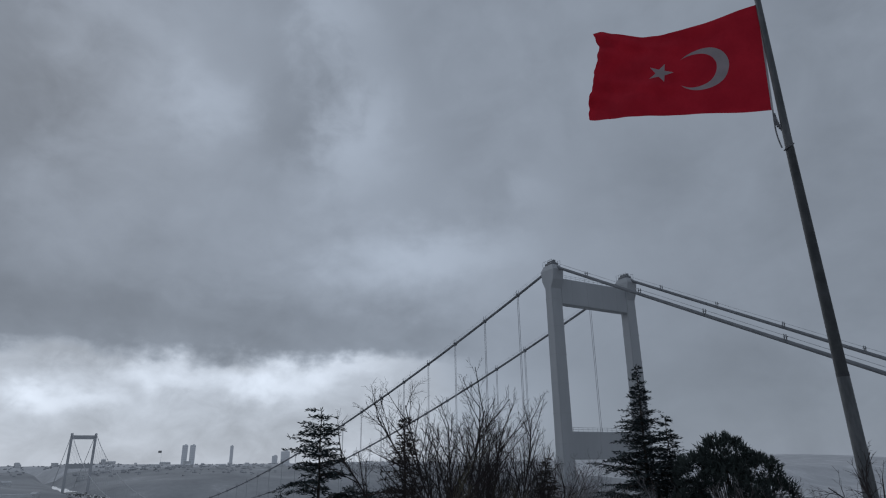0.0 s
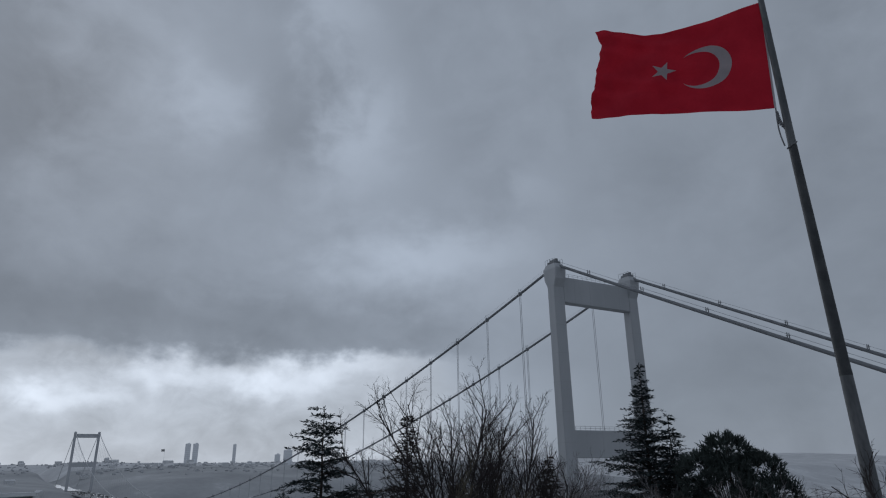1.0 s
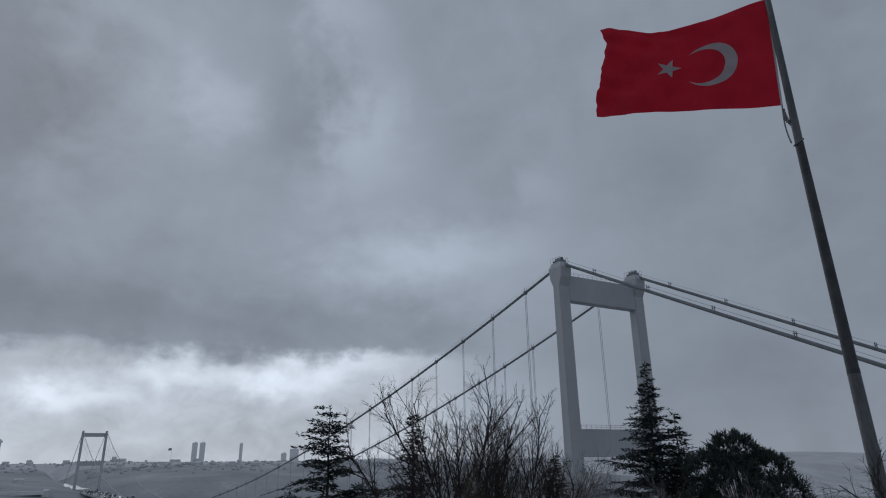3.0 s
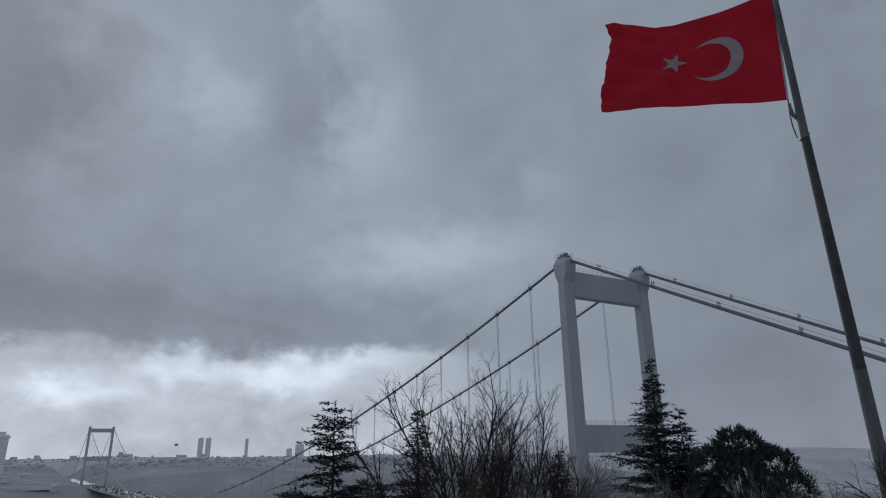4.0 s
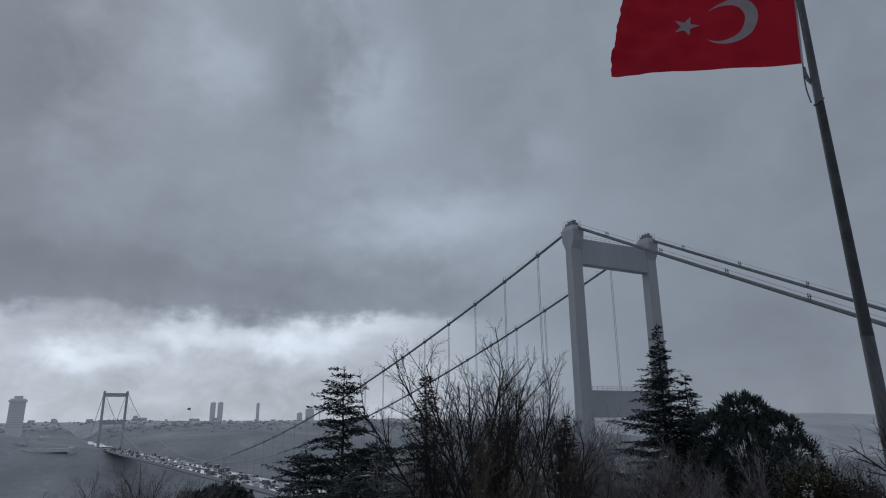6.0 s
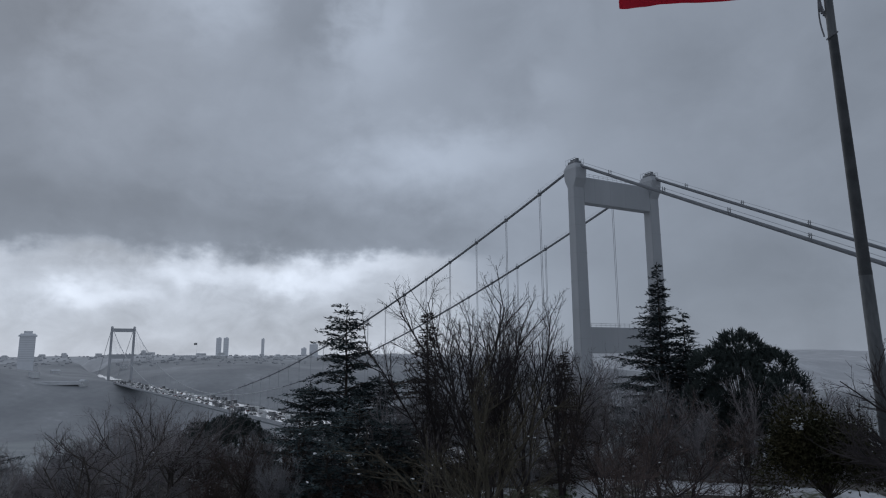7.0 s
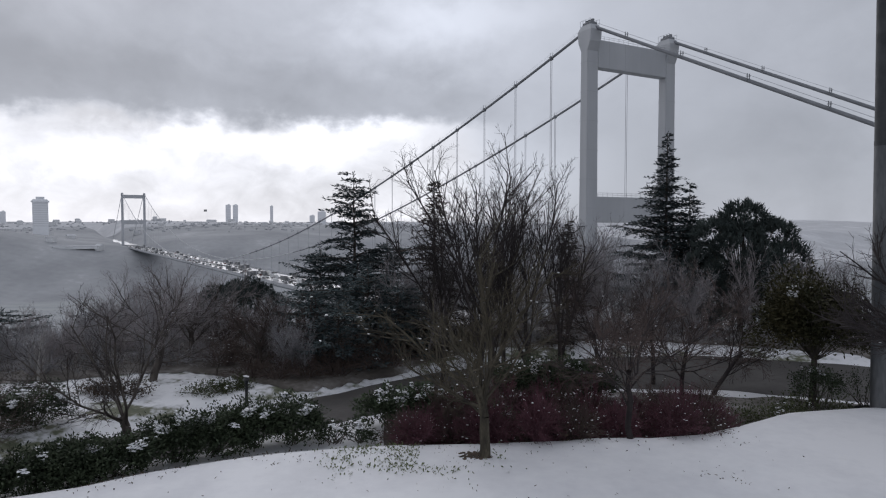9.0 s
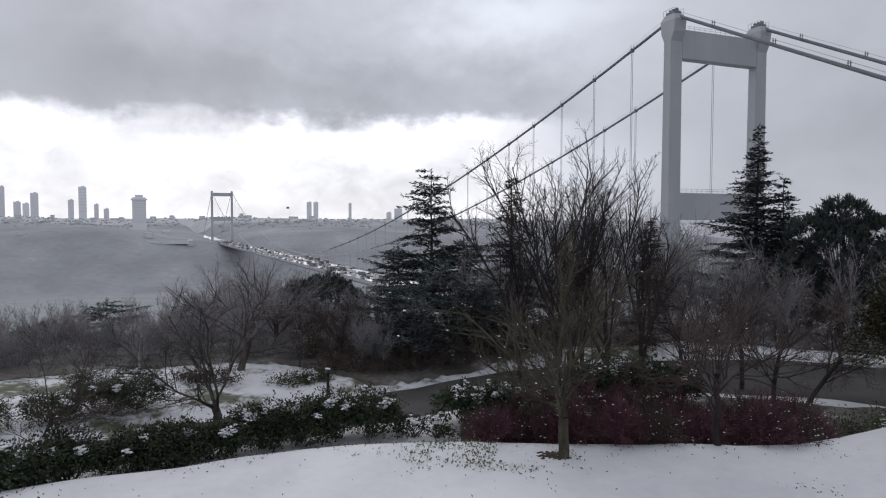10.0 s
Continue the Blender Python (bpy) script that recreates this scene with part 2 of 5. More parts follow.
TYRE = material("tyre_rubber", [(0.02, 0.02, 0.02), (0.03, 0.03, 0.03)], 6, 0.9)
CARGLASS = material("dark_car_glass", [(0.02, 0.022, 0.025), (0.03, 0.032, 0.035)], 3, 0.15, bump=0)

# ------------------------------------------------------------------ mesh helpers


def mesh_of(name, verts, faces, mats, smooth=False, slots=None):
    me = bpy.data.meshes.new(name)
    me.from_pydata([tuple(v) for v in verts], [], [tuple(f) for f in faces])
    for m in (mats if isinstance(mats, (list, tuple)) else [mats]):
        me.materials.append(m)
    if slots is not None:
        me.polygons.foreach_set("material_index", slots)
    if smooth:
        me.polygons.foreach_set("use_smooth", [True] * len(me.polygons))
    me.update()
    return me


def part(name, geo, mat, parent=None, label="", smooth=False):
    """geo: a bmesh or (verts, faces). Links it as one mesh object, under parent where there is one."""
    if isinstance(geo, bmesh.types.BMesh):
        me = bpy.data.meshes.new(name)
        bmesh.ops.recalc_face_normals(geo, faces=geo.faces)
        geo.to_mesh(me)
        geo.free()
        me.materials.append(mat)
        if smooth:
            me.polygons.foreach_set("use_smooth", [True] * len(me.polygons))
    else:
        me = mesh_of(name, geo[0], geo[1], mat, smooth)
    ob = new(name, me)
    if parent is not None:
        ob.parent = parent
    if label:
        tagged(ob, label)
    return ob


def thing(name, x, y, z, label, category, group="", rz=0.0):
    ob = new(name)
    ob.empty_display_size = 0.2
    ob.matrix_basis = pose(x, y, z, 0, 0, rz)
    return tagged(ob, label, category, group)


def box(bm, cx, cy, cz, sx, sy, sz, bevel=0.0, turn=None):
    m = Matrix.Translation((cx, cy, cz)) @ (turn or Matrix()) @ Matrix.Diagonal((sx, sy, sz, 1))
    r = bmesh.ops.create_cube(bm, size=1, matrix=m)
    if bevel:
        es = {e for v in r["verts"] for e in v.link_edges}
        bmesh.ops.bevel(bm, geom=list(es), offset=bevel, segments=1, affect="EDGES")
    return bm


def tubes(segs, sides=4):
    """Tapered sticks from rows of x0 y0 z0 x1 y1 z1 r0 r1."""
    s = np.asarray(segs, dtype=float)
    p0, p1, r0, r1 = s[:, 0:3], s[:, 3:6], s[:, 6:7], s[:, 7:8]
    d = p1 - p0
    d /= np.maximum(np.linalg.norm(d, axis=1, keepdims=True), 1e-9)
    ref = np.where(np.abs(d[:, 2:3]) > 0.9, [[1.0, 0, 0]], [[0, 0, 1.0]])
    a = np.cross(d, ref)
    a /= np.linalg.norm(a, axis=1, keepdims=True)
    b = np.cross(d, a)
    rings = []
    for p, r in ((p0, r0), (p1, r1)):
        for k in range(sides):
            an = 2 * math.pi * k / sides
            rings.append(p + r * (math.cos(an) * a + math.sin(an) * b))
    v = np.stack(rings, 1).reshape(-1, 3)
    base = np.arange(len(s))[:, None] * (2 * sides)
    f = np.concatenate([base + np.array([[k, (k + 1) % sides, sides + (k + 1) % sides, sides + k]]) for k in range(sides)], 0)
    return v.tolist(), f.tolist()


def ribbons(segs, rng):
    """Thin far twigs: one narrow leaf of wood each."""
    s = np.asarray(segs, dtype=float)
    p0, p1 = s[:, 0:3], s[:, 3:6]
    w = np.cross(p1 - p0, rng.normal(size=(len(s), 3)))
    w /= np.maximum(np.linalg.norm(w, axis=1, keepdims=True), 1e-9)
    v = np.stack([p0 - w * s[:, 6:7], p0 + w * s[:, 6:7], p1 + w * s[:, 7:8], p1 - w * s[:, 7:8]], 1).reshape(-1, 3)
    f = np.arange(len(s))[:, None] * 4 + np.array([[0, 1, 2, 3]])
    return v.tolist(), f.tolist()


def blades(centres, dirs, ups, lengths, widths):
    """Pointed leaves: a folded diamond of four corners each."""
    c, d, u = (np.asarray(q, dtype=float) for q in (centres, dirs, ups))
    d /= np.maximum(np.linalg.norm(d, axis=1, keepdims=True), 1e-9)
    w = np.cross(d, u)
    w /= np.maximum(np.linalg.norm(w, axis=1, keepdims=True), 1e-9)
    l, wd = np.asarray(lengths)[:, None], np.asarray(widths)[:, None]
    v = np.stack([c, c + d * l * 0.5 + w * wd, c + d * l, c + d * l * 0.5 - w * wd], 1).reshape(-1, 3)
    f = np.arange(len(c))[:, None] * 4 + np.array([[0, 1, 2, 3]])
    return v.tolist(), f.tolist()


def lumps(centres, sizes, rng, flat=0.5):
    """Small squashed clods, twelve corners each."""
    c, s = np.asarray(centres, dtype=float), np.asarray(sizes, dtype=float)
    ico = bmesh.new()
    bmesh.ops.create_icosphere(ico, subdivisions=1, radius=1)
    iv = np.array([v.co[:] for v in ico.verts])
    fi = np.array([[v.index for v in f.verts] for f in ico.faces])
    ico.free()
    jit = 1 + rng.uniform(-0.3, 0.3, (len(c), len(iv), 1))
    st = rng.uniform(0.55, 1.6, len(c))
    an = rng.uniform(0, 6.283, len(c))
    base = iv[None] * jit * s[:, None, None] * np.array([1, 1, flat])
    bx, by = base[:, :, 0] * st[:, None], base[:, :, 1] / st[:, None]
    base[:, :, 0] = bx * np.cos(an)[:, None] - by * np.sin(an)[:, None]
    base[:, :, 1] = bx * np.sin(an)[:, None] + by * np.cos(an)[:, None]
    v = (c[:, None, :] + base).reshape(-1, 3)
    f = (fi[None] + (np.arange(len(c)) * len(iv))[:, None, None]).reshape(-1, 3)
    return v.tolist(), f.tolist()


def chain(pts, r, sides=8, closed=False):
    """One unbroken tube along pts."""
    v, f = [], []
    n = len(pts)
    for i, p in enumerate(pts):
        d = (Vector(pts[min(i + 1, n - 1)]) - Vector(pts[max(i - 1, 0)])).normalized()
        a = d.cross(Vector((0, 0, 1)) if abs(d.z) < 0.9 else Vector((1, 0, 0))).normalized()
        b = d.cross(a)
        for k in range(sides):
            an = 2 * math.pi * k / sides
            v.append(Vector(p) + (a * math.cos(an) + b * math.sin(an)) * r)
    for i in range(n - 1):
        for k in range(sides):
            q = (k + 1) % sides
            f.append((i * sides + k, i * sides + q, (i + 1) * sides + q, (i + 1) * sides + k))
    return v, f


def polar(az, d):
    return d * math.sin(radians(az)), d * math.cos(radians(az))


def smooth01(v):
    v = min(1.0, max(0.0, v))
    return v * v * (3 - 2 * v)


def ramp(v, pts):
    return float(np.interp(v, [p[0] for p in pts], [p[1] for p in pts]))


# ------------------------------------------------------------------ the lie of the land
TOWER_A, TOWER_B = Vector((34.4, 185.1, 0)), Vector((61.5, 201.1, 0))
FAR_A, FAR_B = Vector((-627.0, 1104.0, 0)), Vector((-596.0, 1122.0, 0))
NEAR_MID, FAR_MID = (TOWER_A + TOWER_B) / 2, (FAR_A + FAR_B) / 2
ALONG = (FAR_MID - NEAR_MID).normalized()
ACROSS = Vector((ALONG.y, -ALONG.x, 0))
SPAN = (FAR_MID - NEAR_MID).length
DECK_Z = EYE - 40.0
TOP_Z = EYE + 58.0

LAWN_EDGE = [(-180, 14), (-60, 14.6), (-45, 14.2), (-33, 13.9), (-18, 14.1), (-8, 14.2), (2, 14.3), (9, 14.7), (16, 15.3), (20, 15.9), (23, 17.0), (27, 18.9), (33, 20.8), (60, 22), (180, 14)]
PATH_MID = [(-180, 18.5), (-60, 17.2), (-40, 17.0), (-22, 17.8), (-12, 19.3), (-3, 21.6), (10, 24.0), (20, 25.8), (35, 26.9), (60, 28), (180, 20)]
WOOD_EDGE = [(-180, 30), (-60, 25.6), (-45, 25.2), (-38, 25.0), (-30, 24.6), (-25, 24.3), (-21.5, 22.6), (-17, 20.9), (-12, 21.1), (-7, 23.0), (0, 25.8), (8, 28.4), (16, 29.8), (35, 30.6), (60, 33), (180, 30)]
PATH_HALF = [(-180, 1.2), (-40, 1.0), (-14, 1.5), (-3, 2.0), (10, 2.6), (20, 3.0), (60, 3.0), (180, 1.5)]


def ground_z(x, y):
    d = math.hypot(x, y)
    az = math.degrees(math.atan2(x, y))
    n1 = noise.noise((x * 0.16, y * 0.16, 3.1))
    n2 = noise.noise((x * 0.7, y * 0.7, 7.7))
    if d < 60:
        edge = ramp(az, LAWN_EDGE)
        z = -5.0 + 3.35 * smooth01((9.5 - d) / 6.5) - 0.55 * smooth01((d - edge + 0.3) / 1.6)
        pm, ph = ramp(az, PATH_MID), ramp(az, PATH_HALF)
        off = smooth01((abs(d - pm) - ph) / 1.0)
        z += off * (0.10 * n1 + 0.035 * n2) - 0.06 * (1 - off)
        if d > pm:
            z += 0.22 * smooth01((d - pm - ph) / 1.2)
        crest = 30.0 + 2.0 * n1 + (2.5 if az > 0 else 0.0)
        if d > crest:
            z -= 0.24 * (d - crest) * smooth01((d - crest) / 12)
        return EYE + z
    s = (x - NEAR_MID.x) * ALONG.x + (y - NEAR_MID.y) * ALONG.y
    c = (x - NEAR_MID.x) * ACROSS.x + (y - NEAR_MID.y) * ACROSS.y
    h = noise.noise((x * 0.0016, y * 0.0016, 1.0))
    h2 = noise.noise((x * 0.006, y * 0.006, 4.0))
    if s < 500:
        near = -5.6 - 0.24 * (d - 31)
        near = near if d < 150 else max(-101.0, -5.6 - 0.24 * 119 - 0.42 * (d - 150))
        if s < -150:
            k = smooth01((-150 - s) / 200)
            near = near * (1 - k) + k * (-20 + 25 * h)
        return EYE + near + (1.5 * h2 if d > 80 else 0)
    shore = 780 + 60 * h
    az = math.degrees(math.atan2(x, y))
    rise = (s - shore) / 290
    z = -101 + 62 * smooth01(rise)
    z += 44 * smooth01((s - shore - 330) / 900) + 14 * h * smooth01(rise) + 5 * h2 * smooth01(rise)
    z += 16 * smooth01((s - 2200) / 1500)
    z += smooth01(rise) * 9 * noise.noise((x * 0.0034, y * 0.0034, 6.0))
    # wooded knolls in front of the town
    for ka, kd, wa, wd, kh in ((-19.5, 1480, 7.5, 330, 34), (-9, 1620, 6, 300, 26), (-38.5, 1330, 5.5, 190, 17), (-46, 1500, 5, 260, 26), (4, 1500, 8, 300, 22)):
        z += kh * math.exp(-((az - ka) / wa) ** 2 - ((d - kd) / wd) ** 2)
    z = min(z, 9.0 + 5 * h2 + 4 * h)
    z += 16 * smooth01((az - 8) / 12) * smooth01((d - 1100) / 500)
    cut = math.exp(-(c / 26) ** 2)
    if 1040 < s < 2400:
        z = z * (1 - cut) + cut * min(z, -41.0 + (s - 1110) * 0.012)
    return EYE + z


azs = sorted({round(-64 + i * 0.72, 3) for i in range(179)} | {float(a) for a in range(-180, -64, 6)} | {float(a) for a in range(66, 180, 6)})
rads = [0.4] + [1.5 + i * 1.0 for i in range(8)] + [9.5 + i * 0.30 for i in range(84)]
while rads[-1] < 4900:
    rads.append(rads[-1] * 1.035 + 0.1)
gv, gf, gs = [], [], []
for r in rads:
    for a in azs:
        x, y = polar(a, r)
        gv.append((x, y, ground_z(x, y)))
na = len(azs)
gf.append(tuple(range(na - 1, -1, -1)))
gs.append(0)
for i in range(len(rads) - 1):
    for j in range(na):
        k = (j + 1) % na
        gf.append((i * na + j, i * na + k, (i + 1) * na + k, (i + 1) * na + j))
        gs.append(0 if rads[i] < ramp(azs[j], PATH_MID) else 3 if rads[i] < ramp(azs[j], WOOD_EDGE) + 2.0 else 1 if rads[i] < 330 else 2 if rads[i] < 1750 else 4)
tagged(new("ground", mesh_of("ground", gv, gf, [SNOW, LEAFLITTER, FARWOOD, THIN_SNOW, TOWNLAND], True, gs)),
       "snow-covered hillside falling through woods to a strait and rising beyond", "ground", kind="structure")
wv, wf = [(-4900, -4900, EYE - 99.2), (4900, -4900, EYE - 99.2), (4900, 4900, EYE - 99.2), (-4900, 4900, EYE - 99.2)], [(0, 1, 2, 3)]
tagged(new("water", mesh_of("water", wv, wf, WATER)), "calm pale grey water of a wide strait under the bridge", "water", kind="structure")


def strip(name, lo, hi, a0, a1, lift, mat, label, step=0.6, rows=6, wobble=0.0):
    """A band laid on the ground between two distances that depend on the bearing."""
    v, f = [], []
    n = int((a1 - a0) / step)
    for i in range(n + 1):
        a = a0 + (a1 - a0) * i / n
        for j in range(rows + 1):
            k = j / rows
            w = wobble * noise.noise((a * 0.25, j * 3.0, 2.0)) if j in (0, rows) else 0
            x, y = polar(a, lo(a) * (1 - k) + hi(a) * k + w)
            drop = -0.03 if j in (0, rows) else 0
            v.append((x, y, ground_z(x, y) + lift + drop))
    for i in range(n):
        for j in range(rows):
            q = i * (rows + 1) + j
            f.append((q, q + rows + 1, q + rows + 2, q + 1))
    return tagged(new(name, mesh_of(name, v, f, mat, True)), label, name, kind="structure")


strip("path", lambda a: ramp(a, PATH_MID) - ramp(a, PATH_HALF), lambda a: ramp(a, PATH_MID) + ramp(a, PATH_HALF), -62, 62, 0.035, ASPHALT,
      "wet dark asphalt park path between snowy verges", wobble=0.35)
strip("wood_floor", lambda a: ramp(a, WOOD_EDGE) + 0.9 * noise.noise((a * 0.22, 1.0, 0)) + 0.3 * noise.noise((a * 1.3, 4.0, 0)), lambda a: ramp(a, WOOD_EDGE) + 5.0, -62, 62, 0.05, LEAFLITTER,
      "dark leaf litter under bare trees with snow showing through", step=0.25, rows=12)
strip("planting_bed", lambda a: ramp(a, LAWN_EDGE) + 0.35 + 0.25 * noise.noise((a * 0.5, 7.0, 0)), lambda a: ramp(a, PATH_MID) - ramp(a, PATH_HALF) - ramp(a, [(-8, 0.2), (16, 0.4), (22, 1.2), (27, 0.6), (44, 0.6)]) + 0.3 * noise.noise((a * 0.4, 9.0, 0)), -8, 44, 0.04, LEAFLITTER,
      "dark soil and leaf litter of a planting bed", step=0.3, rows=6)

# ------------------------------------------------------------------ the suspension bridge
bridge = thing("suspension_bridge", NEAR_MID.x, NEAR_MID.y, 0, "grey steel suspension bridge with portal towers over a strait", "bridge")
INV = Matrix.Translation((-NEAR_MID.x, -NEAR_MID.y, 0))


def bpart(name, geo, mat, parent=None, label="", smooth=False):
    ob = part(name, geo, mat, parent or bridge, label, smooth)
    if parent is None:
        ob.matrix_parent_inverse = INV
    return ob


def tower(a, b, base, mat, seam, name, label, beams, detail):
    """A portal: two tapering legs with saddle housings and two cross beams."""
    ac = (b - a).normalized()
    al = Vector((-ac.y, ac.x, 0))
    turn = Matrix((ac, al, (0, 0, 1))).transposed().to_4x4()
    width = (b - a).length
    root = None
    for k, foot in enumerate((a, b)):
        bm = bmesh.new()
        top = TOP_Z - 5.5
        secs = [(base, 4.9, 4.3), (DECK_Z + 48, 4.2, 3.4), (top - 2.5, 4.0, 3.1), (top, 4.1, 5.4), (TOP_Z - 2.2, 4.1, 6.2), (TOP_Z - 0.6, 3.2, 4.2)]
        loops = []
        for z, w, dl in secs:
            ch = 0.25
            pts = [(-w / 2 + ch, -dl / 2), (w / 2 - ch, -dl / 2), (w / 2, -dl / 2 + ch), (w / 2, dl / 2 - ch), (w / 2 - ch, dl / 2), (-w / 2 + ch, dl / 2), (-w / 2, dl / 2 - ch), (-w / 2, -dl / 2 + ch)]
            loops.append([bm.verts.new(foot + ac * p + al * q + Vector((0, 0, z))) for p, q in pts])
        for l0, l1 in zip(loops, loops[1:]):
            for i in range(8):
                bm.faces.new((l0[i], l0[(i + 1) % 8], l1[(i + 1) % 8], l1[i]))
        bm.faces.new(loops[-1])
        leg = bpart("tower_leg", bm, mat, root, label if root is None else "")
        if detail:
            # plate seams, saddle cap, ladder rail and the small plant on the crown
            bs = bmesh.new()
            z = base + 6
            while z < top - 4:
                w = float(np.interp(z, [q[0] for q in secs], [q[1] for q in secs]))
                dl = float(np.interp(z, [q[0] for q in secs], [q[2] for q in secs]))
                box(bs, foot.x, foot.y, z, w + 0.03, dl + 0.03, 0.10, 0, turn)
                z += 8.4
            tagged(bpart("plate_seam", bs, seam, leg), kind="stuff")
            bc = bmesh.new()
            box(bc, foot.x, foot.y, TOP_Z - 0.2, 2.6, 3.6, 1.0, 0.2, turn)
            for q in (-1.2, 0, 1.2):
                p = foot + al * q
                box(bc, p.x, p.y, TOP_Z + 0.7, 0.9, 0.7, 0.9, 0.1, turn)
            bpart("saddle_housing", bc, CABLE, leg)
            rail = []
            for q in np.linspace(-2.2, 2.2, 5):
                for w in (-1.6, 1.6):
                    p = foot + al * float(q) + ac * w
                    rail.append((p.x, p.y, TOP_Z - 0.8, p.x, p.y, TOP_Z + 0.9, 0.04, 0.04))
            for w in (-1.6, 1.6):
                p, q = foot - al * 2.2 + ac * w, foot + al * 2.2 + ac * w
                rail.append((p.x, p.y, TOP_Z + 0.9, q.x, q.y, TOP_Z + 0.9, 0.04, 0.04))
            bpart("crown_railing", tubes(rail), CABLE, leg)
    mid = (a + b) / 2
    for z0, z1, dl in beams:
        bm = bmesh.new()
        box(bm, mid.x, mid.y, (z0 + z1) / 2, width - 3.9, dl, z1 - z0, 0.15, turn)
        beam = bpart("cross_beam", bm, mat)
        if detail:
            bs = bmesh.new()
            for k in (-0.3, -0.1, 0.1, 0.3):
                p = mid + ac * (width * k)
                box(bs, p.x, p.y, (z0 + z1) / 2, 0.1, dl + 0.03, z1 - z0 + 0.03, 0, turn)
            tagged(bpart("plate_seam", bs, seam, beam), kind="stuff")
            rail = []
            n = 14
            for i in range(n + 1):
                p = a.lerp(b, 0.08 + 0.84 * i / n) - al * (dl / 2 - 0.2)
                rail.append((p.x, p.y, z1, p.x, p.y, z1 + 1.1, 0.04, 0.04))
            for h in (0.55, 1.1):
                p, q = a.lerp(b, 0.08) - al * (dl / 2 - 0.2), a.lerp(b, 0.92) - al * (dl / 2 - 0.2)
                rail.append((p.x, p.y, z1 + h, q.x, q.y, z1 + h, 0.035, 0.035))
            bpart("beam_railing", tubes(rail), CABLE, beam)


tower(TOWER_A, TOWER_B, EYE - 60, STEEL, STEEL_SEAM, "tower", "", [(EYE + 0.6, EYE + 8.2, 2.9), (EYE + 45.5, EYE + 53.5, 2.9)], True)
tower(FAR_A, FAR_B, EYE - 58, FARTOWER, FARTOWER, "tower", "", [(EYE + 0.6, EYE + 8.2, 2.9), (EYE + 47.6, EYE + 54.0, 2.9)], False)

LOW_Z = DECK_Z + 4.0


def main_cable(a, b, s):
    """Place on the main cable at the share s of the span."""
    p = a.lerp(b, s)
    return Vector((p.x, p.y, LOW_Z + (TOP_Z - 1.2 - LOW_Z) * (2 * s - 1) ** 2))


for near, far in ((TOWER_A, FAR_A), (TOWER_B, FAR_B)):
    pts = [main_cable(near, far, i / 96) for i in range(97)]
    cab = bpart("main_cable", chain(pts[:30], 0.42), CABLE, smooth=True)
    # from here on the cable's colour carries the haze
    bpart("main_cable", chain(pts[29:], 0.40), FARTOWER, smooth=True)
    for side in (-0.35, 0.35):
        bpart("hand_rope", chain([p + ACROSS * side + Vector((0, 0, 1.25)) for p in pts[:30]], 0.025, 3), HANGER, cab)
    n = 70
    for i in range(1, n):
        s = (16.0 + (i - 1) * 17.2) / SPAN
        if s > 0.99:
            break
        p = main_cable(near, far, s)
        segs = []
        for side in (-0.3, 0.3):
            o = ALONG * side
            segs.append((p.x + o.x, p.y + o.y, p.z, p.x + o.x, p.y + o.y, DECK_Z + 0.3, 0.075, 0.075))
        h = bpart("hanger", tubes(segs, 4), HANGER)
        bm = bmesh.new()
        box(bm, 0, 0, 0, 1.15, 1.15, 1.15, 0.2, Matrix.Rotation(0.3, 4, "Z"))
        for v in bm.verts:
            v.co += p
        if s < 0.5:
            for side in (-0.45, 0.45):
                o = ACROSS * side
                box(bm, p.x + o.x, p.y + o.y, p.z + 0.8, 0.12, 0.12, 1.6)
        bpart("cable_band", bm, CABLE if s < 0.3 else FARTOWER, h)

# backstays run straight down to the anchorages
for near, far, dirn, mats in ((TOWER_A, FAR_A, -1, 0), (TOWER_B, FAR_B, -1, 0), (FAR_A, FAR_A, 1, 1), (FAR_B, FAR_B, 1, 1)):
    L = 190
    p0 = Vector((near.x, near.y, TOP_Z - 0.3))
    p1 = p0 + ALONG * (dirn * L) + Vector((0, 0, -0.5147 * L))
    pts = [p0.lerp(p1, i / 24) - Vector((0, 0, 0.3 * (1 - (2 * i / 24 - 1) ** 2))) for i in range(25)]
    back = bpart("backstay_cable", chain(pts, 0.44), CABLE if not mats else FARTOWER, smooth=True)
    if dirn < 0:
        for side in (-0.4, 0.4):
            bpart("hand_rope", chain([p + ACROSS * side + Vector((0, 0, 1.3)) for p in pts], 0.03, 3), HANGER, back)
        for i in range(1, 11):
            p = p0.lerp(p1, (i * 17.5 - 4) / L)
            k = (i * 17.5 - 4) / L
            p.z -= 0.3 * (1 - (2 * k - 1) ** 2)
            bm = bmesh.new()
            for side in (-0.45, 0.45):
                o = ACROSS * side
                box(bm, p.x + o.x, p.y + o.y, p.z + 0.75, 0.16, 0.16, 1.7)
            box(bm, p.x, p.y, p.z + 1.0, 1.0, 0.12, 0.12)
            bpart("rope_stanchion", bm, CABLE, back)

# deck: a shallow aerofoil box with road, kerbs and rails
sect = [(-17.5, 0.0), (-14.5, 0.35), (14.5, 0.35), (17.5, 0.0), (12.5, -2.6), (-12.5, -2.6)]
bm = bmesh.new()
ends = []
for s in (-120, SPAN + 60):
    base = NEAR_MID + ALONG * s
    ends.append([bm.verts.new(base + ACROSS * c + Vector((0, 0, DECK_Z + h))) for c, h in sect])
for i in range(6):
    bm.faces.new((ends[0][i], ends[0][(i + 1) % 6], ends[1][(i + 1) % 6], ends[1][i]))
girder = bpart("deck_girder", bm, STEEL)


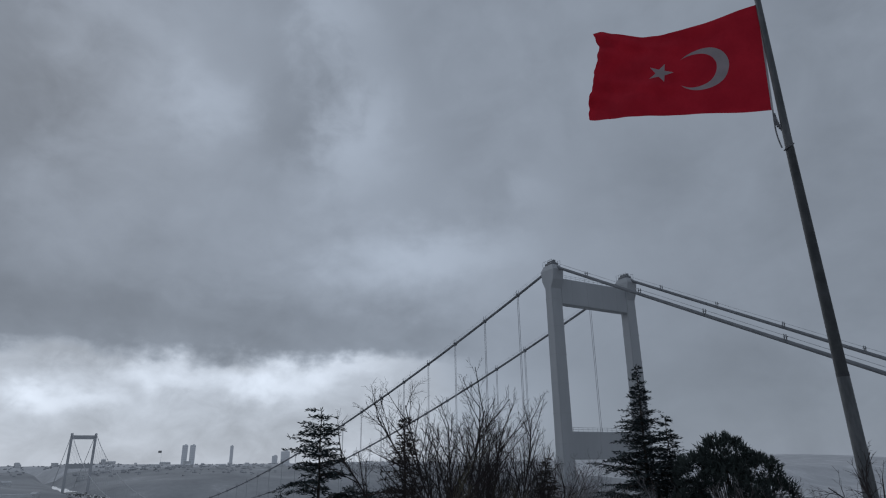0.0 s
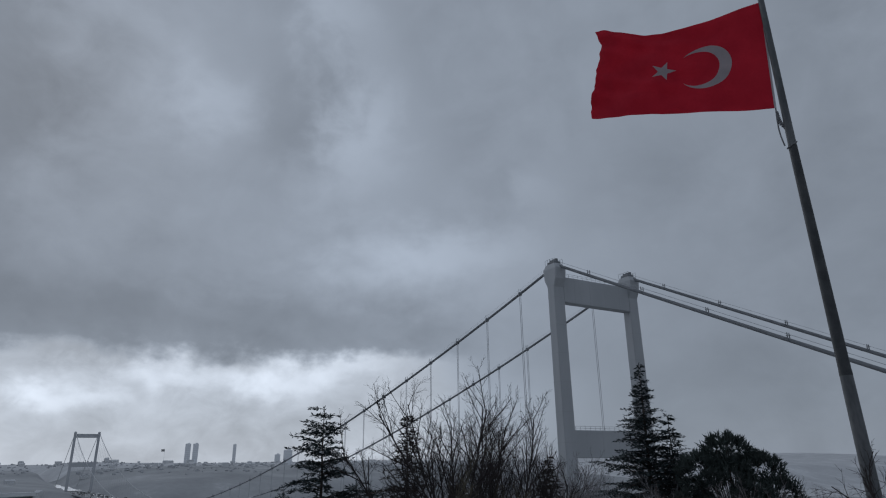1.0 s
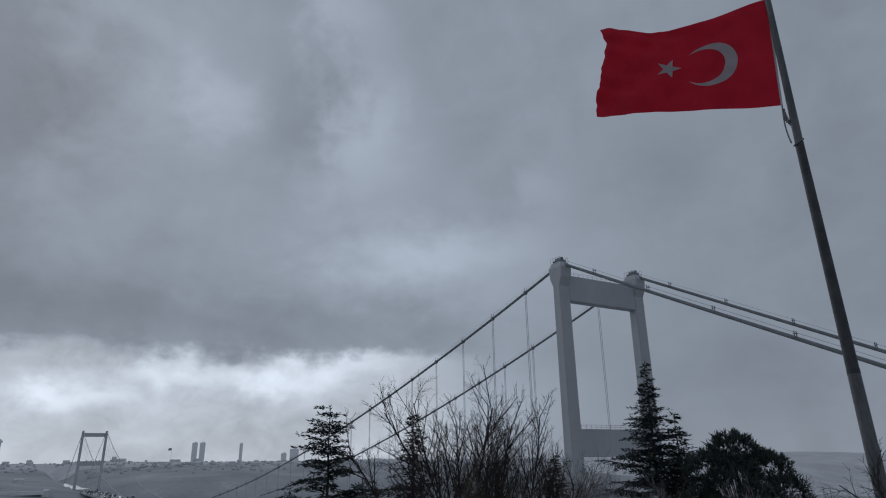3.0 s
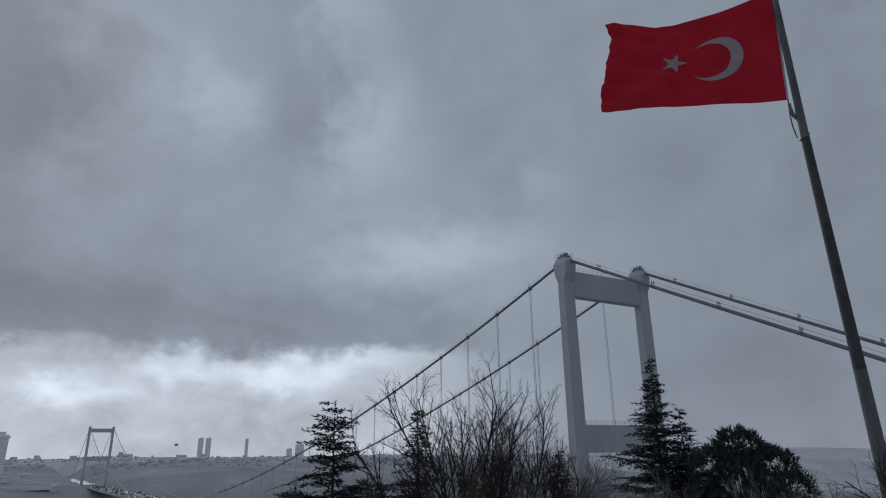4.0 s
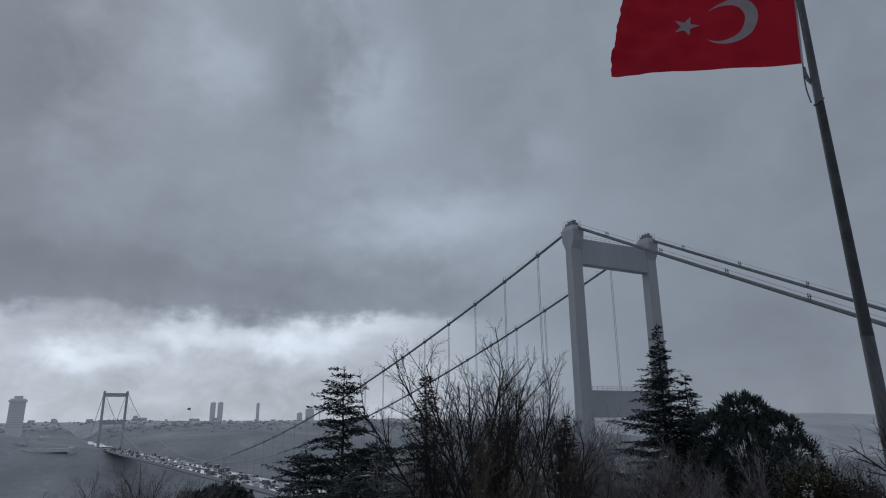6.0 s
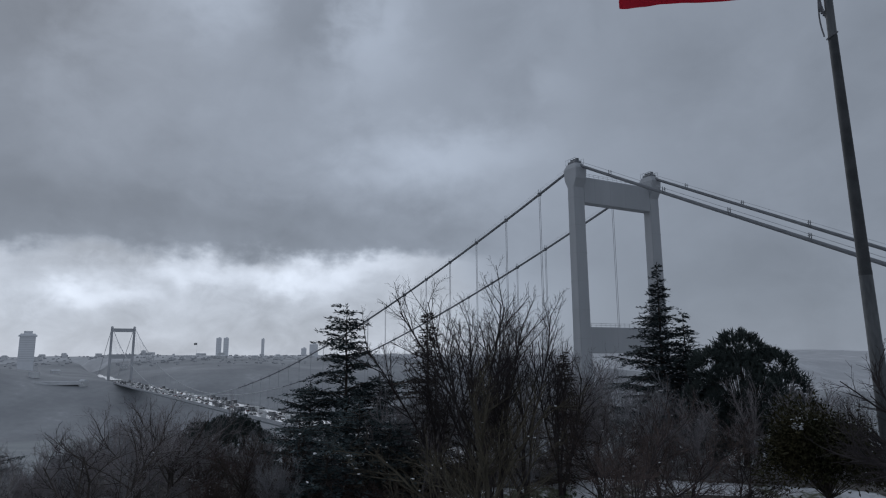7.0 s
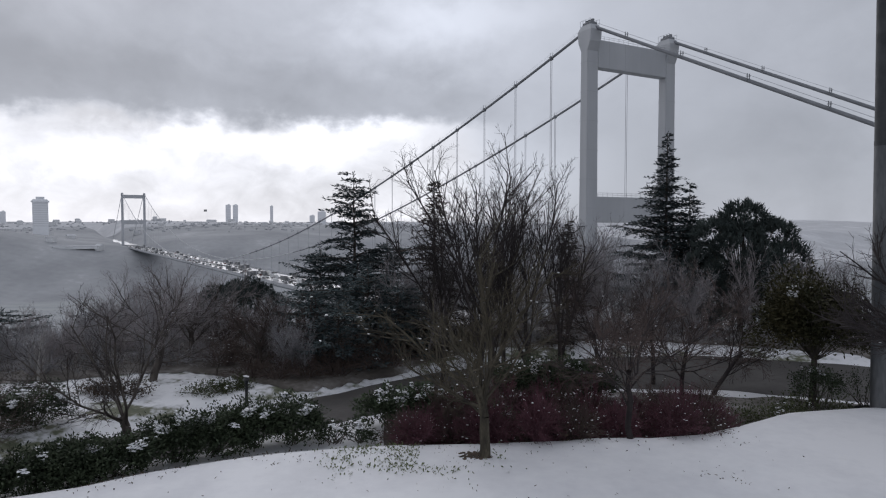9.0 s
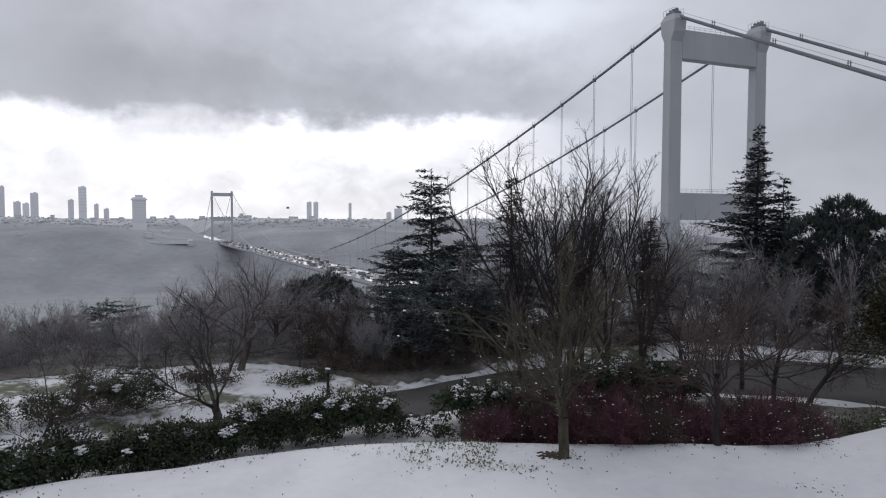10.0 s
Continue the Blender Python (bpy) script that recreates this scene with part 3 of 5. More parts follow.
def ribbon(c0, c1, z, s0, s1, name, mat, thick=0.05):
    v = []
    for s in (s0, s1):
        for c in (c0, c1):
            p = NEAR_MID + ALONG * s + ACROSS * c
            v += [(p.x, p.y, DECK_Z + z), (p.x, p.y, DECK_Z + z + thick)]
    f = [(1, 5, 7, 3), (0, 2, 6, 4), (0, 4, 5, 1), (2, 3, 7, 6), (0, 1, 3, 2), (4, 6, 7, 5)]
    return bpart(name, (v, f), mat, girder)


ribbon(-14.3, -1.0, 0.36, -120, SPAN + 60, "carriageway", DECKROAD)
ribbon(1.0, 14.3, 0.36, -120, SPAN + 60, "carriageway", DECKROAD)
ribbon(-0.5, 0.5, 0.36, -120, SPAN + 60, "median_barrier", KERB, 0.9)
for c in (-14.6, 14.6):
    ribbon(c - 0.15, c + 0.15, 0.3, -120, SPAN + 60, "guard_rail", HANGER, 0.95)
for c in (-17.3, 17.3):
    ribbon(c - 0.05, c + 0.05, 0.1, -120, SPAN + 60, "parapet", HANGER, 1.15)

# the motorway beyond the far tower
v, f = [], []
for i in range(30):
    s = SPAN + 50 + i * 40
    for c in (-16, 16):
        p = NEAR_MID + ALONG * s + ACROSS * (c - 0.00010 * (s - SPAN) ** 2)
        v.append((p.x, p.y, EYE - 40.0 + (s - 1110) * 0.012 + 1.2))
    if i:
        f.append((2 * i - 2, 2 * i - 1, 2 * i + 1, 2 * i))
tagged(new("road", mesh_of("road", v, f, DECKROAD)), "wet motorway with slush climbing through a cutting", "road", kind="structure")

# ------------------------------------------------------------------ flag and pole
PX, PY = 11.15, 17.80
pz = ground_z(PX, PY)
pole = thing("flagpole", PX, PY, pz, "tall tapering grey steel flagpole with a flag halyard", "flagpole")


def pole_r(z):
    return float(np.interp(z, [pz, EYE - 1, EYE + 15, EYE + 21], [0.205, 0.18, 0.092, 0.065]))


def lean(z):
    """The pole stands slightly out of plumb."""
    k = 0.20 * max(0.0, (EYE + 10 - z) / (EYE + 10 - pz))
    return 0.84 * k, -0.54 * k


joints = [pz - 0.3, EYE + 2.2, EYE + 9.3, EYE + 15.8, EYE + 21]
for z0, z1 in zip(joints, joints[1:]):
    segs = [(*lean(z0), z0 - pz, *lean(z1), z1 - pz, pole_r(z0), pole_r(z1) + 0.004)]
    part("pole_section", tubes(segs, 20), POLE if z0 < EYE else POLE_DARK if z0 < EYE + 5 else POLE, pole, smooth=True)
for z in joints[1:-1]:
    part("joint_collar", tubes([(*lean(z), z - 0.05 - pz, *lean(z), z + 0.08 - pz, pole_r(z) + 0.006, pole_r(z) + 0.005)], 20), POLE_DARK, pole, smooth=True)
bm = bmesh.new()
bmesh.ops.create_uvsphere(bm, u_segments=16, v_segments=10, radius=0.2, matrix=Matrix.Translation((0, 0, EYE + 21.1 - pz)))
part("pole_ball", bm, POLE, pole, smooth=True)
part("base_plate", tubes([(*lean(pz), -0.05, *lean(pz), 0.06, 0.62, 0.6)], 20), POLE_DARK, pole)

C00, C01 = Vector((10.95, 17.92, EYE + 10.82)), Vector((11.14, 17.81, EYE + 14.95))
C10, C11 = Vector((5.90, 21.03, EYE + 12.46)), Vector((6.24, 20.80, EYE + 15.90))


def flag_at(u, v, off=0.0):
    """u: 0 at the hoist to 1 at the fly; v: 0 at the foot to 1 at the head."""
    def place(u, v):
        p = C00.lerp(C10, u).lerp(C01.lerp(C11, u), v)
        u = max(u, 0.0)
        wave = 0.26 * u ** 0.8 * math.sin(6.6 * u - 1.9 * v + 0.6) + 0.12 * u * math.sin(15 * u + 4.0 * v)
        # creases fan out from the hoist's two corners and bunch towards the fly
        wave += 0.05 * u * math.sin(26 * v - 9 * u + 1.0) + 0.035 * u * math.sin(19 * u + 17 * v) + 0.025 * u * u * math.sin(47 * u - 13 * v)
        wave += 0.030 * math.sin(38 * (v - 0.2 * u) + 2.0) * u * (1 - 0.4 * u)
        p += Vector((0.52, 0.85, 0)) * wave
        p.z += 0.10 * math.sin(6.0 * u + 0.4 + 0.8 * v) * u - 0.34 * math.sin(math.pi * u) * (0.2 + 0.8 * v)
        p.z -= 0.16 * max(0, u - 0.86) * v
        p.z += (0.05 * math.sin(34 * u) + 0.04 * math.sin(61 * u + 1.0)) * max(0.0, u - 0.55) * v
        # the frayed fly edge
        fray = 0.22 * math.sin(5.2 * v + 0.9) * u ** 3 + u ** 12 * (0.05 * math.sin(13 * v + 0.5) + 0.018 * math.sin(37 * v) + 0.012 * math.sin(71 * v + 1.3))
        p += (C10 - C00).normalized() * fray
        return p
    p = place(u, v)
    if off:
        e = 0.004
        p += (place(u + e, v) - p).cross(place(u, v + e) - p).normalized() * off
    return p


flag = thing("flag", C00.x, C00.y, C00.z, "red flag with a white crescent and star streaming in the wind", "flag")
FINV = Matrix.Translation(-C00)


def fpart(name, geo, mat, label=""):
    ob = part(name, geo, mat, flag, label, True)
    ob.matrix_parent_inverse = FINV
    return ob


nu, nv = 96, 64
v = [flag_at(0.004 + 0.996 * i / nu, j / nv, o) for o in (-0.003, 0.003) for i in range(nu + 1) for j in range(nv + 1)]
f = []
half = (nu + 1) * (nv + 1)
for o in (0, half):
    for i in range(nu):
        for j in range(nv):
            q = o + i * (nv + 1) + j
            f.append((q, q + nv + 1, q + nv + 2, q + 1))
fpart("cloth", (v, f), REDCLOTH)
v = [flag_at(-0.004 + 0.010 * i / 2, j / 30, o) for o in (-0.010, 0.010) for i in range(3) for j in range(31)]
f = [(o + i * 31 + j, o + (i + 1) * 31 + j, o + (i + 1) * 31 + j + 1, o + i * 31 + j + 1) for o in (0, 93) for i in range(2) for j in range(30)]
fpart("heading", (v, f), WHITECLOTH, "white canvas heading with the halyard inside")
# crescent and star in units of the hoist
v, f = [], []
a_end = math.acos((0.235 ** 2 + 0.06 ** 2 - 0.193 ** 2) / (2 * 0.235 * 0.06))
inner_end = math.atan2(0.235 * math.sin(a_end), 0.235 * math.cos(a_end) - 0.06)
for o in (-0.012, 0.012):
    base = len(v)
    for i in range(49):
        k = i / 48
        ao = a_end + (2 * math.pi - 2 * a_end) * k
        ai = inner_end + (2 * math.pi - 2 * inner_end) * k
        po = (0.52 + 0.235 * math.cos(ao), 0.5 + 0.235 * math.sin(ao))
        pi = (0.58 + 0.193 * math.cos(ai), 0.5 + 0.193 * math.sin(ai))
        for m in range(5):
            w = m / 4
            v.append(flag_at((po[0] * (1 - w) + pi[0] * w) / 1.5, po[1] * (1 - w) + pi[1] * w, o))
    for i in range(48):
        for m in range(4):
            q = base + i * 5 + m
            f.append((q, q + 5, q + 6, q + 1))
fpart("crescent", (v, f), WHITECLOTH, "white sewn crescent")
v, f = [], []
for o in (-0.012, 0.012):
    base = len(v)
    rim = []
    for i in range(10):
        r = 0.115 if i % 2 == 0 else 0.115 * 0.382
        an = math.pi + math.pi * i / 5
        rim.append((r * math.cos(an), r * math.sin(an)))
    dense = []
    for i in range(10):
        for k in range(4):
            p, q = rim[i], rim[(i + 1) % 10]
            dense.append((p[0] + (q[0] - p[0]) * k / 4, p[1] + (q[1] - p[1]) * k / 4))
    for w in (0.0, 0.34, 0.67, 1.0):
        for p in dense:
            v.append(flag_at((0.87 + p[0] * w) / 1.5, 0.5 + p[1] * w, o))
    n = len(dense)
    for m in range(3):
        for i in range(n):
            k = (i + 1) % n
            f.append((base + m * n + i, base + m * n + k, base + (m + 1) * n + k, base + (m + 1) * n + i))
fpart("star", (v, f), WHITECLOTH, "white sewn five-pointed star")
# halyard: from the flag's foot, slack, to a ring round the pole
rope = []
foot, ring = flag_at(0, 0), Vector((PX, PY, EYE + 9.4))
lastp = None
for i in range(13):
    k = i / 12
    p = foot.lerp(ring + Vector((-0.2, 0.05, 0)), k) + Vector((-0.06, 0.0, -0.10)) * math.sin(math.pi * k)
    if lastp is not None:
        rope.append((*lastp, *p, 0.022, 0.022))
    lastp = p
for i in range(16):
    a0, a1 = 2 * math.pi * i / 16, 2 * math.pi * (i + 1) / 16
    rr = pole_r(EYE + 9.4) + 0.03
    rope.append((PX + rr * math.cos(a0), PY + rr * math.sin(a0), EYE + 9.4 + 0.1 * math.cos(a0), PX + rr * math.cos(a1), PY + rr * math.sin(a1), EYE + 9.4 + 0.1 * math.cos(a1), 0.02, 0.02))
for k in range(8):
    z = EYE + 10.55 - 0.14 * k
    p = foot.lerp(ring, 0.1 + 0.05 * k)
    q = p + Vector((-0.10 * math.sin(k * 0.5), 0, -0.16))
    rope.append((*p, *q, 0.03, 0.03))
ob = part("halyard", tubes(rope, 6), ROPE, pole)
ob.matrix_parent_inverse = Matrix.Translation((-PX, -PY, -pz))

# ------------------------------------------------------------------ plants


def unit(v):
    return v / max(1e-9, float(np.linalg.norm(v)))


def tilt_from(rng, d, angle):
    """d turned by angle (radians) to a random side."""
    r = rng.normal(size=3)
    side = unit(r - d * r.dot(d))
    return unit(d * math.cos(angle) + side * math.sin(angle))


THICK = 0.0125      # a limb's radius by its length


def grow(rng, p, d, length, r, level, spec, out, up=0.05, wig=0.10):
    """A limb of wandering sticks, with its own limbs by spec[level] = (count, angle, share of length, first share)."""
    n = 5 if level < 2 else 3 if level < 3 else 2 if level < 4 else 1
    step = length / n
    r_end = r * (0.45 if level else 0.75)
    marks = []
    for i in range(n):
        d = unit(d + rng.normal(size=3) * wig + np.array([0, 0, up]))
        q = p + d * step
        ra, rb = r + (r_end - r) * i / n, r + (r_end - r) * (i + 1) / n
        out.append((level, (*p, *q, ra, rb)))
        marks.append((p, q, d, rb))
        p = q
    if level < len(spec):
        count, angle, share, first = spec[level]
        for k in range(count):
            s = first + (1 - first) * (k + rng.uniform(0, 1)) / count
            i = min(n - 1, int(s * n))
            a, b, dd, rb = marks[i]
            at = a + (b - a) * (s * n - i)
            ln = length * share * rng.uniform(0.65, 1.2) * (1.15 - 0.45 * s if level else 1.0)
            grow(rng, at, tilt_from(rng, dd, radians(angle) * rng.uniform(0.55, 1.25)), ln, max(0.0035, min(rb * 0.62, ln * THICK)), level + 1, spec, out, up, wig)


def bare_tree(name, az, d, label, height, spec, trunk, trunk_r, seed, mats=(BARK, TWIG), up=0.06, wig=0.1, lean=(0, 0), at=None, snow=0, fat=1.0, far=False):
    rng = np.random.default_rng(seed)
    x, y = polar(az, d) if at is None else at
    z = ground_z(x, y) - 0.08
    out = []
    grow(rng, np.zeros(3), unit(np.array([lean[0], lean[1], 1.0])), trunk, trunk_r, 0, spec, out, up, wig)
    tip = np.quantile(np.array([s[1][5] for s in out]), 0.996)
    k = height / tip
    root = thing(name, x, y, z, label, "tree")
    wood = [np.array(s[1]) for s in out if s[0] <= 1]
    mid = [np.array(s[1]) for s in out if s[0] == 2]
    thin = [np.array(s[1]) for s in out if s[0] >= 3]

    def scaled(rows, f=1.0):
        a = np.array(rows)
        a[:, :6] *= k
        a[:, 6:] *= f
        return a
    flare = [(0, 0, -0.15, *(scaled(wood)[0][3:6] * 0.25), trunk_r * 1.7, trunk_r * 1.02)]
    if far:
        part("trunk", tubes(np.concatenate([scaled(wood), np.array(flare)]), 5), mats[0], root, smooth=True)
    else:
        bole = [np.array(s[1]) for s in out if s[0] == 0]
        part("trunk", tubes(np.concatenate([scaled(bole), np.array(flare)]), 9), mats[0], root, smooth=True)
        limb, before = [], 0
        for lev, row in out + [(0, None)]:
            if lev != 1 and before == 1:
                part("limb", tubes(scaled(limb), 6), mats[0], root, smooth=True)
                limb = []
            if lev == 1:
                limb.append(np.array(row))
            before = lev
    if mid:
        tagged(part("branches", tubes(scaled(mid, fat), 4), mats[0], root), kind="stuff")
    if thin:
        tagged(part("twigs", ribbons(scaled(thin, fat), rng) if far else tubes(scaled(thin, fat), 3), mats[1], root), kind="stuff")
    if snow:
        rows = scaled(wood + mid)
        pick = rows[rng.integers(0, len(rows), snow)]
        c = (pick[:, 0:3] + pick[:, 3:6]) / 2 + np.stack([np.zeros(snow), np.zeros(snow), pick[:, 6] + 0.008], 1)
        tagged(part("snow_clods", lumps(c, rng.uniform(0.012, 0.030, snow), rng, 0.45), LUMP, root), kind="stuff")
    return root


def conifer(name, az, d, label, height, profile, seed, mat=NEEDLE, whorl=0.34, per=6, droop=0.25, rise=0.1, needle=0.15, dense=1.0, snow=0, gap=0.0, sink=0.1, lean=0.0, bark=BARK):
    """A trunk with whorls of boughs; each bough carries side shoots set with pointed sprays. profile: share of height from the top, bough length."""
    rng = np.random.default_rng(seed)
    x, y = polar(az, d)
    root = thing(name, x, y, ground_z(x, y) - sink, label, "tree")
    wood, c, dr, up, ln, wd, clods = [], [], [], [], [], [], []
    pts = [np.array([lean * (k / 8) ** 2 + 0.02 * rng.normal(), 0.02 * rng.normal(), height * k / 8]) for k in range(9)]
    for k in range(8):
        wood.append((*pts[k], *pts[k + 1], 0.016 * height * (1 - k / 8) + 0.012, 0.016 * height * (1 - (k + 1) / 8) + 0.012))
    z = height * 0.06
    while z < height - 0.12:
        share = 1 - z / height
        reach = ramp(share, profile)
        spin = rng.uniform(0, 6.28)
        count = per if share > 0.12 else 4
        for j in range(count):
            if rng.uniform() < gap:
                continue
            an = spin + 6.283 * j / count + rng.normal() * 0.25
            L = reach * rng.uniform(0.5, 1.15)
            if L < 0.08:
                continue
            out = np.array([math.cos(an), math.sin(an), 0])
            side = np.array([-math.sin(an), math.cos(an), 0])
            p = np.array([lean * (z / height) ** 2, 0, z + rng.normal() * 0.16])
            lift = rise + rng.normal() * 0.13
            n = max(3, int(L / 0.22))
            lastp = p
            for i in range(1, n + 1):
                k = i / n
                q = p + out * (L * k) + np.array([0, 0, L * (lift * 1.3 * k - droop * k * k + 0.12 * max(0, k - 0.7))]) + side * (0.05 * L * math.sin(3 * k + j))
                wood.append((*lastp, *q, 0.012 * L * (1.2 - k) + 0.004, 0.012 * L * (1.1 - k) + 0.004))
                reach_s = (0.16 + 0.34 * L * (1 - k) ** 0.7 * min(1, k * 3)) * 0.85
                for sgn in (-1, 1):
                    sd = unit(out * 0.75 + side * sgn * rng.uniform(0.6, 1.1) + np.array([0, 0, -0.05 + rng.normal() * 0.06]))
                    m = max(4, int(reach_s / 0.05 * dense))
                    for w in range(m):
                        t = (w + rng.uniform(0, 0.8)) / m
                        b = lastp + (q - lastp) * rng.uniform() + sd * (reach_s * t)
                        b[2] -= 0.10 * reach_s * t
                        c.append(b)
                        dr.append(sd + rng.normal(size=3) * 0.28 + np.array([0, 0, 0.12]))
                        up.append((rng.normal() * 0.5, rng.normal() * 0.5, 1))
                        ln.append(needle * rng.uniform(0.7, 1.45))
                        wd.append(needle * rng.uniform(0.13, 0.25))
                if k > 0.5 and rng.uniform() < 0.4:
                    clods.append(q + np.array([0, 0, 0.03]))
                lastp = q
        z += whorl * rng.uniform(0.7, 1.3) * (0.55 + 0.6 * share)
    for i in range(14):
        c.append(np.array([lean, 0, height - 0.03 * i]))
        dr.append(np.array([rng.normal() * 0.5, rng.normal() * 0.5, 1.0]))
        up.append((1, rng.normal(), 0))
        ln.append(needle)
        wd.append(needle * 0.12)
    part("trunk", tubes(wood, 5), bark, root)
    tagged(part("needles", blades(c, dr, up, ln, wd), mat, root), kind="stuff")
    if snow and clods:
        idx = rng.permutation(len(clods))[:snow]
        tagged(part("snow_clods", lumps([clods[i] for i in idx], rng.uniform(0.04, 0.11, len(idx)), rng, 0.35), LUMP, root), kind="stuff")
    return root


def tuft_pine(name, az, d, label, crown_z, radii, seed, tufts=260, sink=0.1, lobes=(), snow=0):
    """A stone pine: bole, forking limbs and a domed crown of upturned needle tufts."""
    rng = np.random.default_rng(seed)
    x, y = polar(az, d)
    gz = ground_z(x, y) - sink
    root = thing(name, x, y, gz, label, "tree")
    centre = np.array([0, 0, EYE + crown_z - gz])
    wood = [(0, 0, 0, 0.05, 0, centre[2] - radii[2] * 0.6, 0.16, 0.12)]
    fork = np.array([0.05, 0, centre[2] - radii[2] * 0.6])
    c, dr, up, ln, wd, tops = [], [], [], [], [], []
    blobs = [(centre, np.array(radii), tufts)] + [(centre + np.array(o), np.array(r), n) for o, r, n in lobes]
    for mid, rad, count in blobs:
        for i in range(count):
            v = unit(rng.normal(size=3))
            if v[2] < -0.55:
                v[2] *= -1
            s = rng.uniform(0.55, 1.0) ** 0.5
            tip = mid + v * rad * s * (1 + 0.10 * math.sin(5 * v[0] + 7 * v[1]))
            tops.append(tip)
            if i % 8 == 0:
                bend = (fork + tip) / 2 + np.array([0, 0, -0.25])
                wood.append((*fork, *bend, 0.04, 0.022))
                wood.append((*bend, *tip, 0.022, 0.008))
            ax = unit(v * 0.8 + np.array([0, 0, 0.9]))
            for k in range(16):
                c.append(tip + rng.normal(size=3) * 0.05)
                dr.append(ax + rng.normal(size=3) * 0.55)
                up.append(rng.normal(size=3))
                ln.append(rng.uniform(0.2, 0.42))
                wd.append(rng.uniform(0.018, 0.036))
    part("trunk", tubes(wood, 5), BARK, root)
    tagged(part("needles", blades(c, dr, up, ln, wd), PINE, root), kind="stuff")
    if snow:
        t = np.array(tops)
        t = t[rng.permutation(len(t))[:snow]] + np.array([0, 0, 0.08])
        tagged(part("snow_clods", lumps(t, rng.uniform(0.03, 0.09, len(t)), rng, 0.35), LUMP, root), kind="stuff")
    return root


def leafy(name, az, d, label, size, seed, leaves=1500, mat=LEAF, leaf=0.10, snow=50, category="shrub", group="", stems=14, lift=0.0, hollow=0.35, trunk=0.0, top_only=True):
    """A broad-leaved bush (or small tree on a bole): stems and clumps of leaves, with snow caught on top."""
    rng = np.random.default_rng(seed)
    x, y = polar(az, d)
    root = thing(name, x, y, ground_z(x, y) - 0.05, label, category, group)
    sx, sy, sz = size
    mid = np.array([0, 0, lift + sz * 0.45])
    clumps = []
    for i in range(max(12, leaves // 38)):
        v = unit(rng.normal(size=3))
        if v[2] < -0.35:
            v[2] = -v[2] * 0.6
        s = rng.uniform(hollow, 1) ** 0.6
        clumps.append(mid + v * np.array([sx, sy, sz * 0.55]) * s * (1 + 0.18 * math.sin(4 * v[0] + 3 * v[2] + seed)))
    clumps = np.array(clumps)
    pick = rng.integers(0, len(clumps), leaves)
    c = clumps[pick] + rng.normal(size=(leaves, 3)) * 0.11 * max(0.6, sx)
    c[:, 2] = np.maximum(c[:, 2], 0.02)
    dr = (c - mid) / np.array([sx, sy, sz]) + rng.normal(size=(leaves, 3)) * 0.7
    up = rng.normal(size=(leaves, 3)) * 0.6 + np.array([0, 0, 1])
    leafob = part("leaves", blades(c, dr, up, rng.uniform(0.6, 1.3, leaves) * leaf, rng.uniform(0.16, 0.28, leaves) * leaf), mat, root)
    tagged(leafob, kind="stuff")
    wood = []
    base = np.array([0, 0, 0.0])
    if trunk:
        wood.append((0, 0, -0.05, 0.04, 0.02, lift + 0.2, trunk, trunk * 0.7))
        base = np.array([0.04, 0.02, lift + 0.1])
    for i in range(stems):
        t = clumps[rng.integers(0, len(clumps))]
        b = base + (np.array([rng.normal() * 0.12 * sx, rng.normal() * 0.12 * sy, 0]) if not trunk else 0)
        m = (b + t) / 2 + rng.normal(size=3) * 0.06
        wood += [(*b, *m, 0.016, 0.011), (*m, *t, 0.011, 0.005)]
    tagged(part("stems", tubes(wood, 5), BARK, root), kind="stuff")
    if snow:
        hi = c[c[:, 2] > np.quantile(c[:, 2], 0.74 if top_only else 0.2)]
        seeds = hi[rng.integers(0, len(hi), max(3, snow // 16))]
        near = np.linalg.norm(hi[:, None, :] - seeds[None], axis=2).min(1)
        hi = hi[near < 0.13 * max(0.6, sx)]
        snow = min(snow, len(hi))
        t = hi[rng.permutation(len(hi))[:snow]] + np.array([0, 0, 0.03])
        tagged(part("snow_clods", lumps(t, rng.uniform(0.02, 0.068, snow), rng, 0.38), LUMP, root), kind="stuff")
    return root


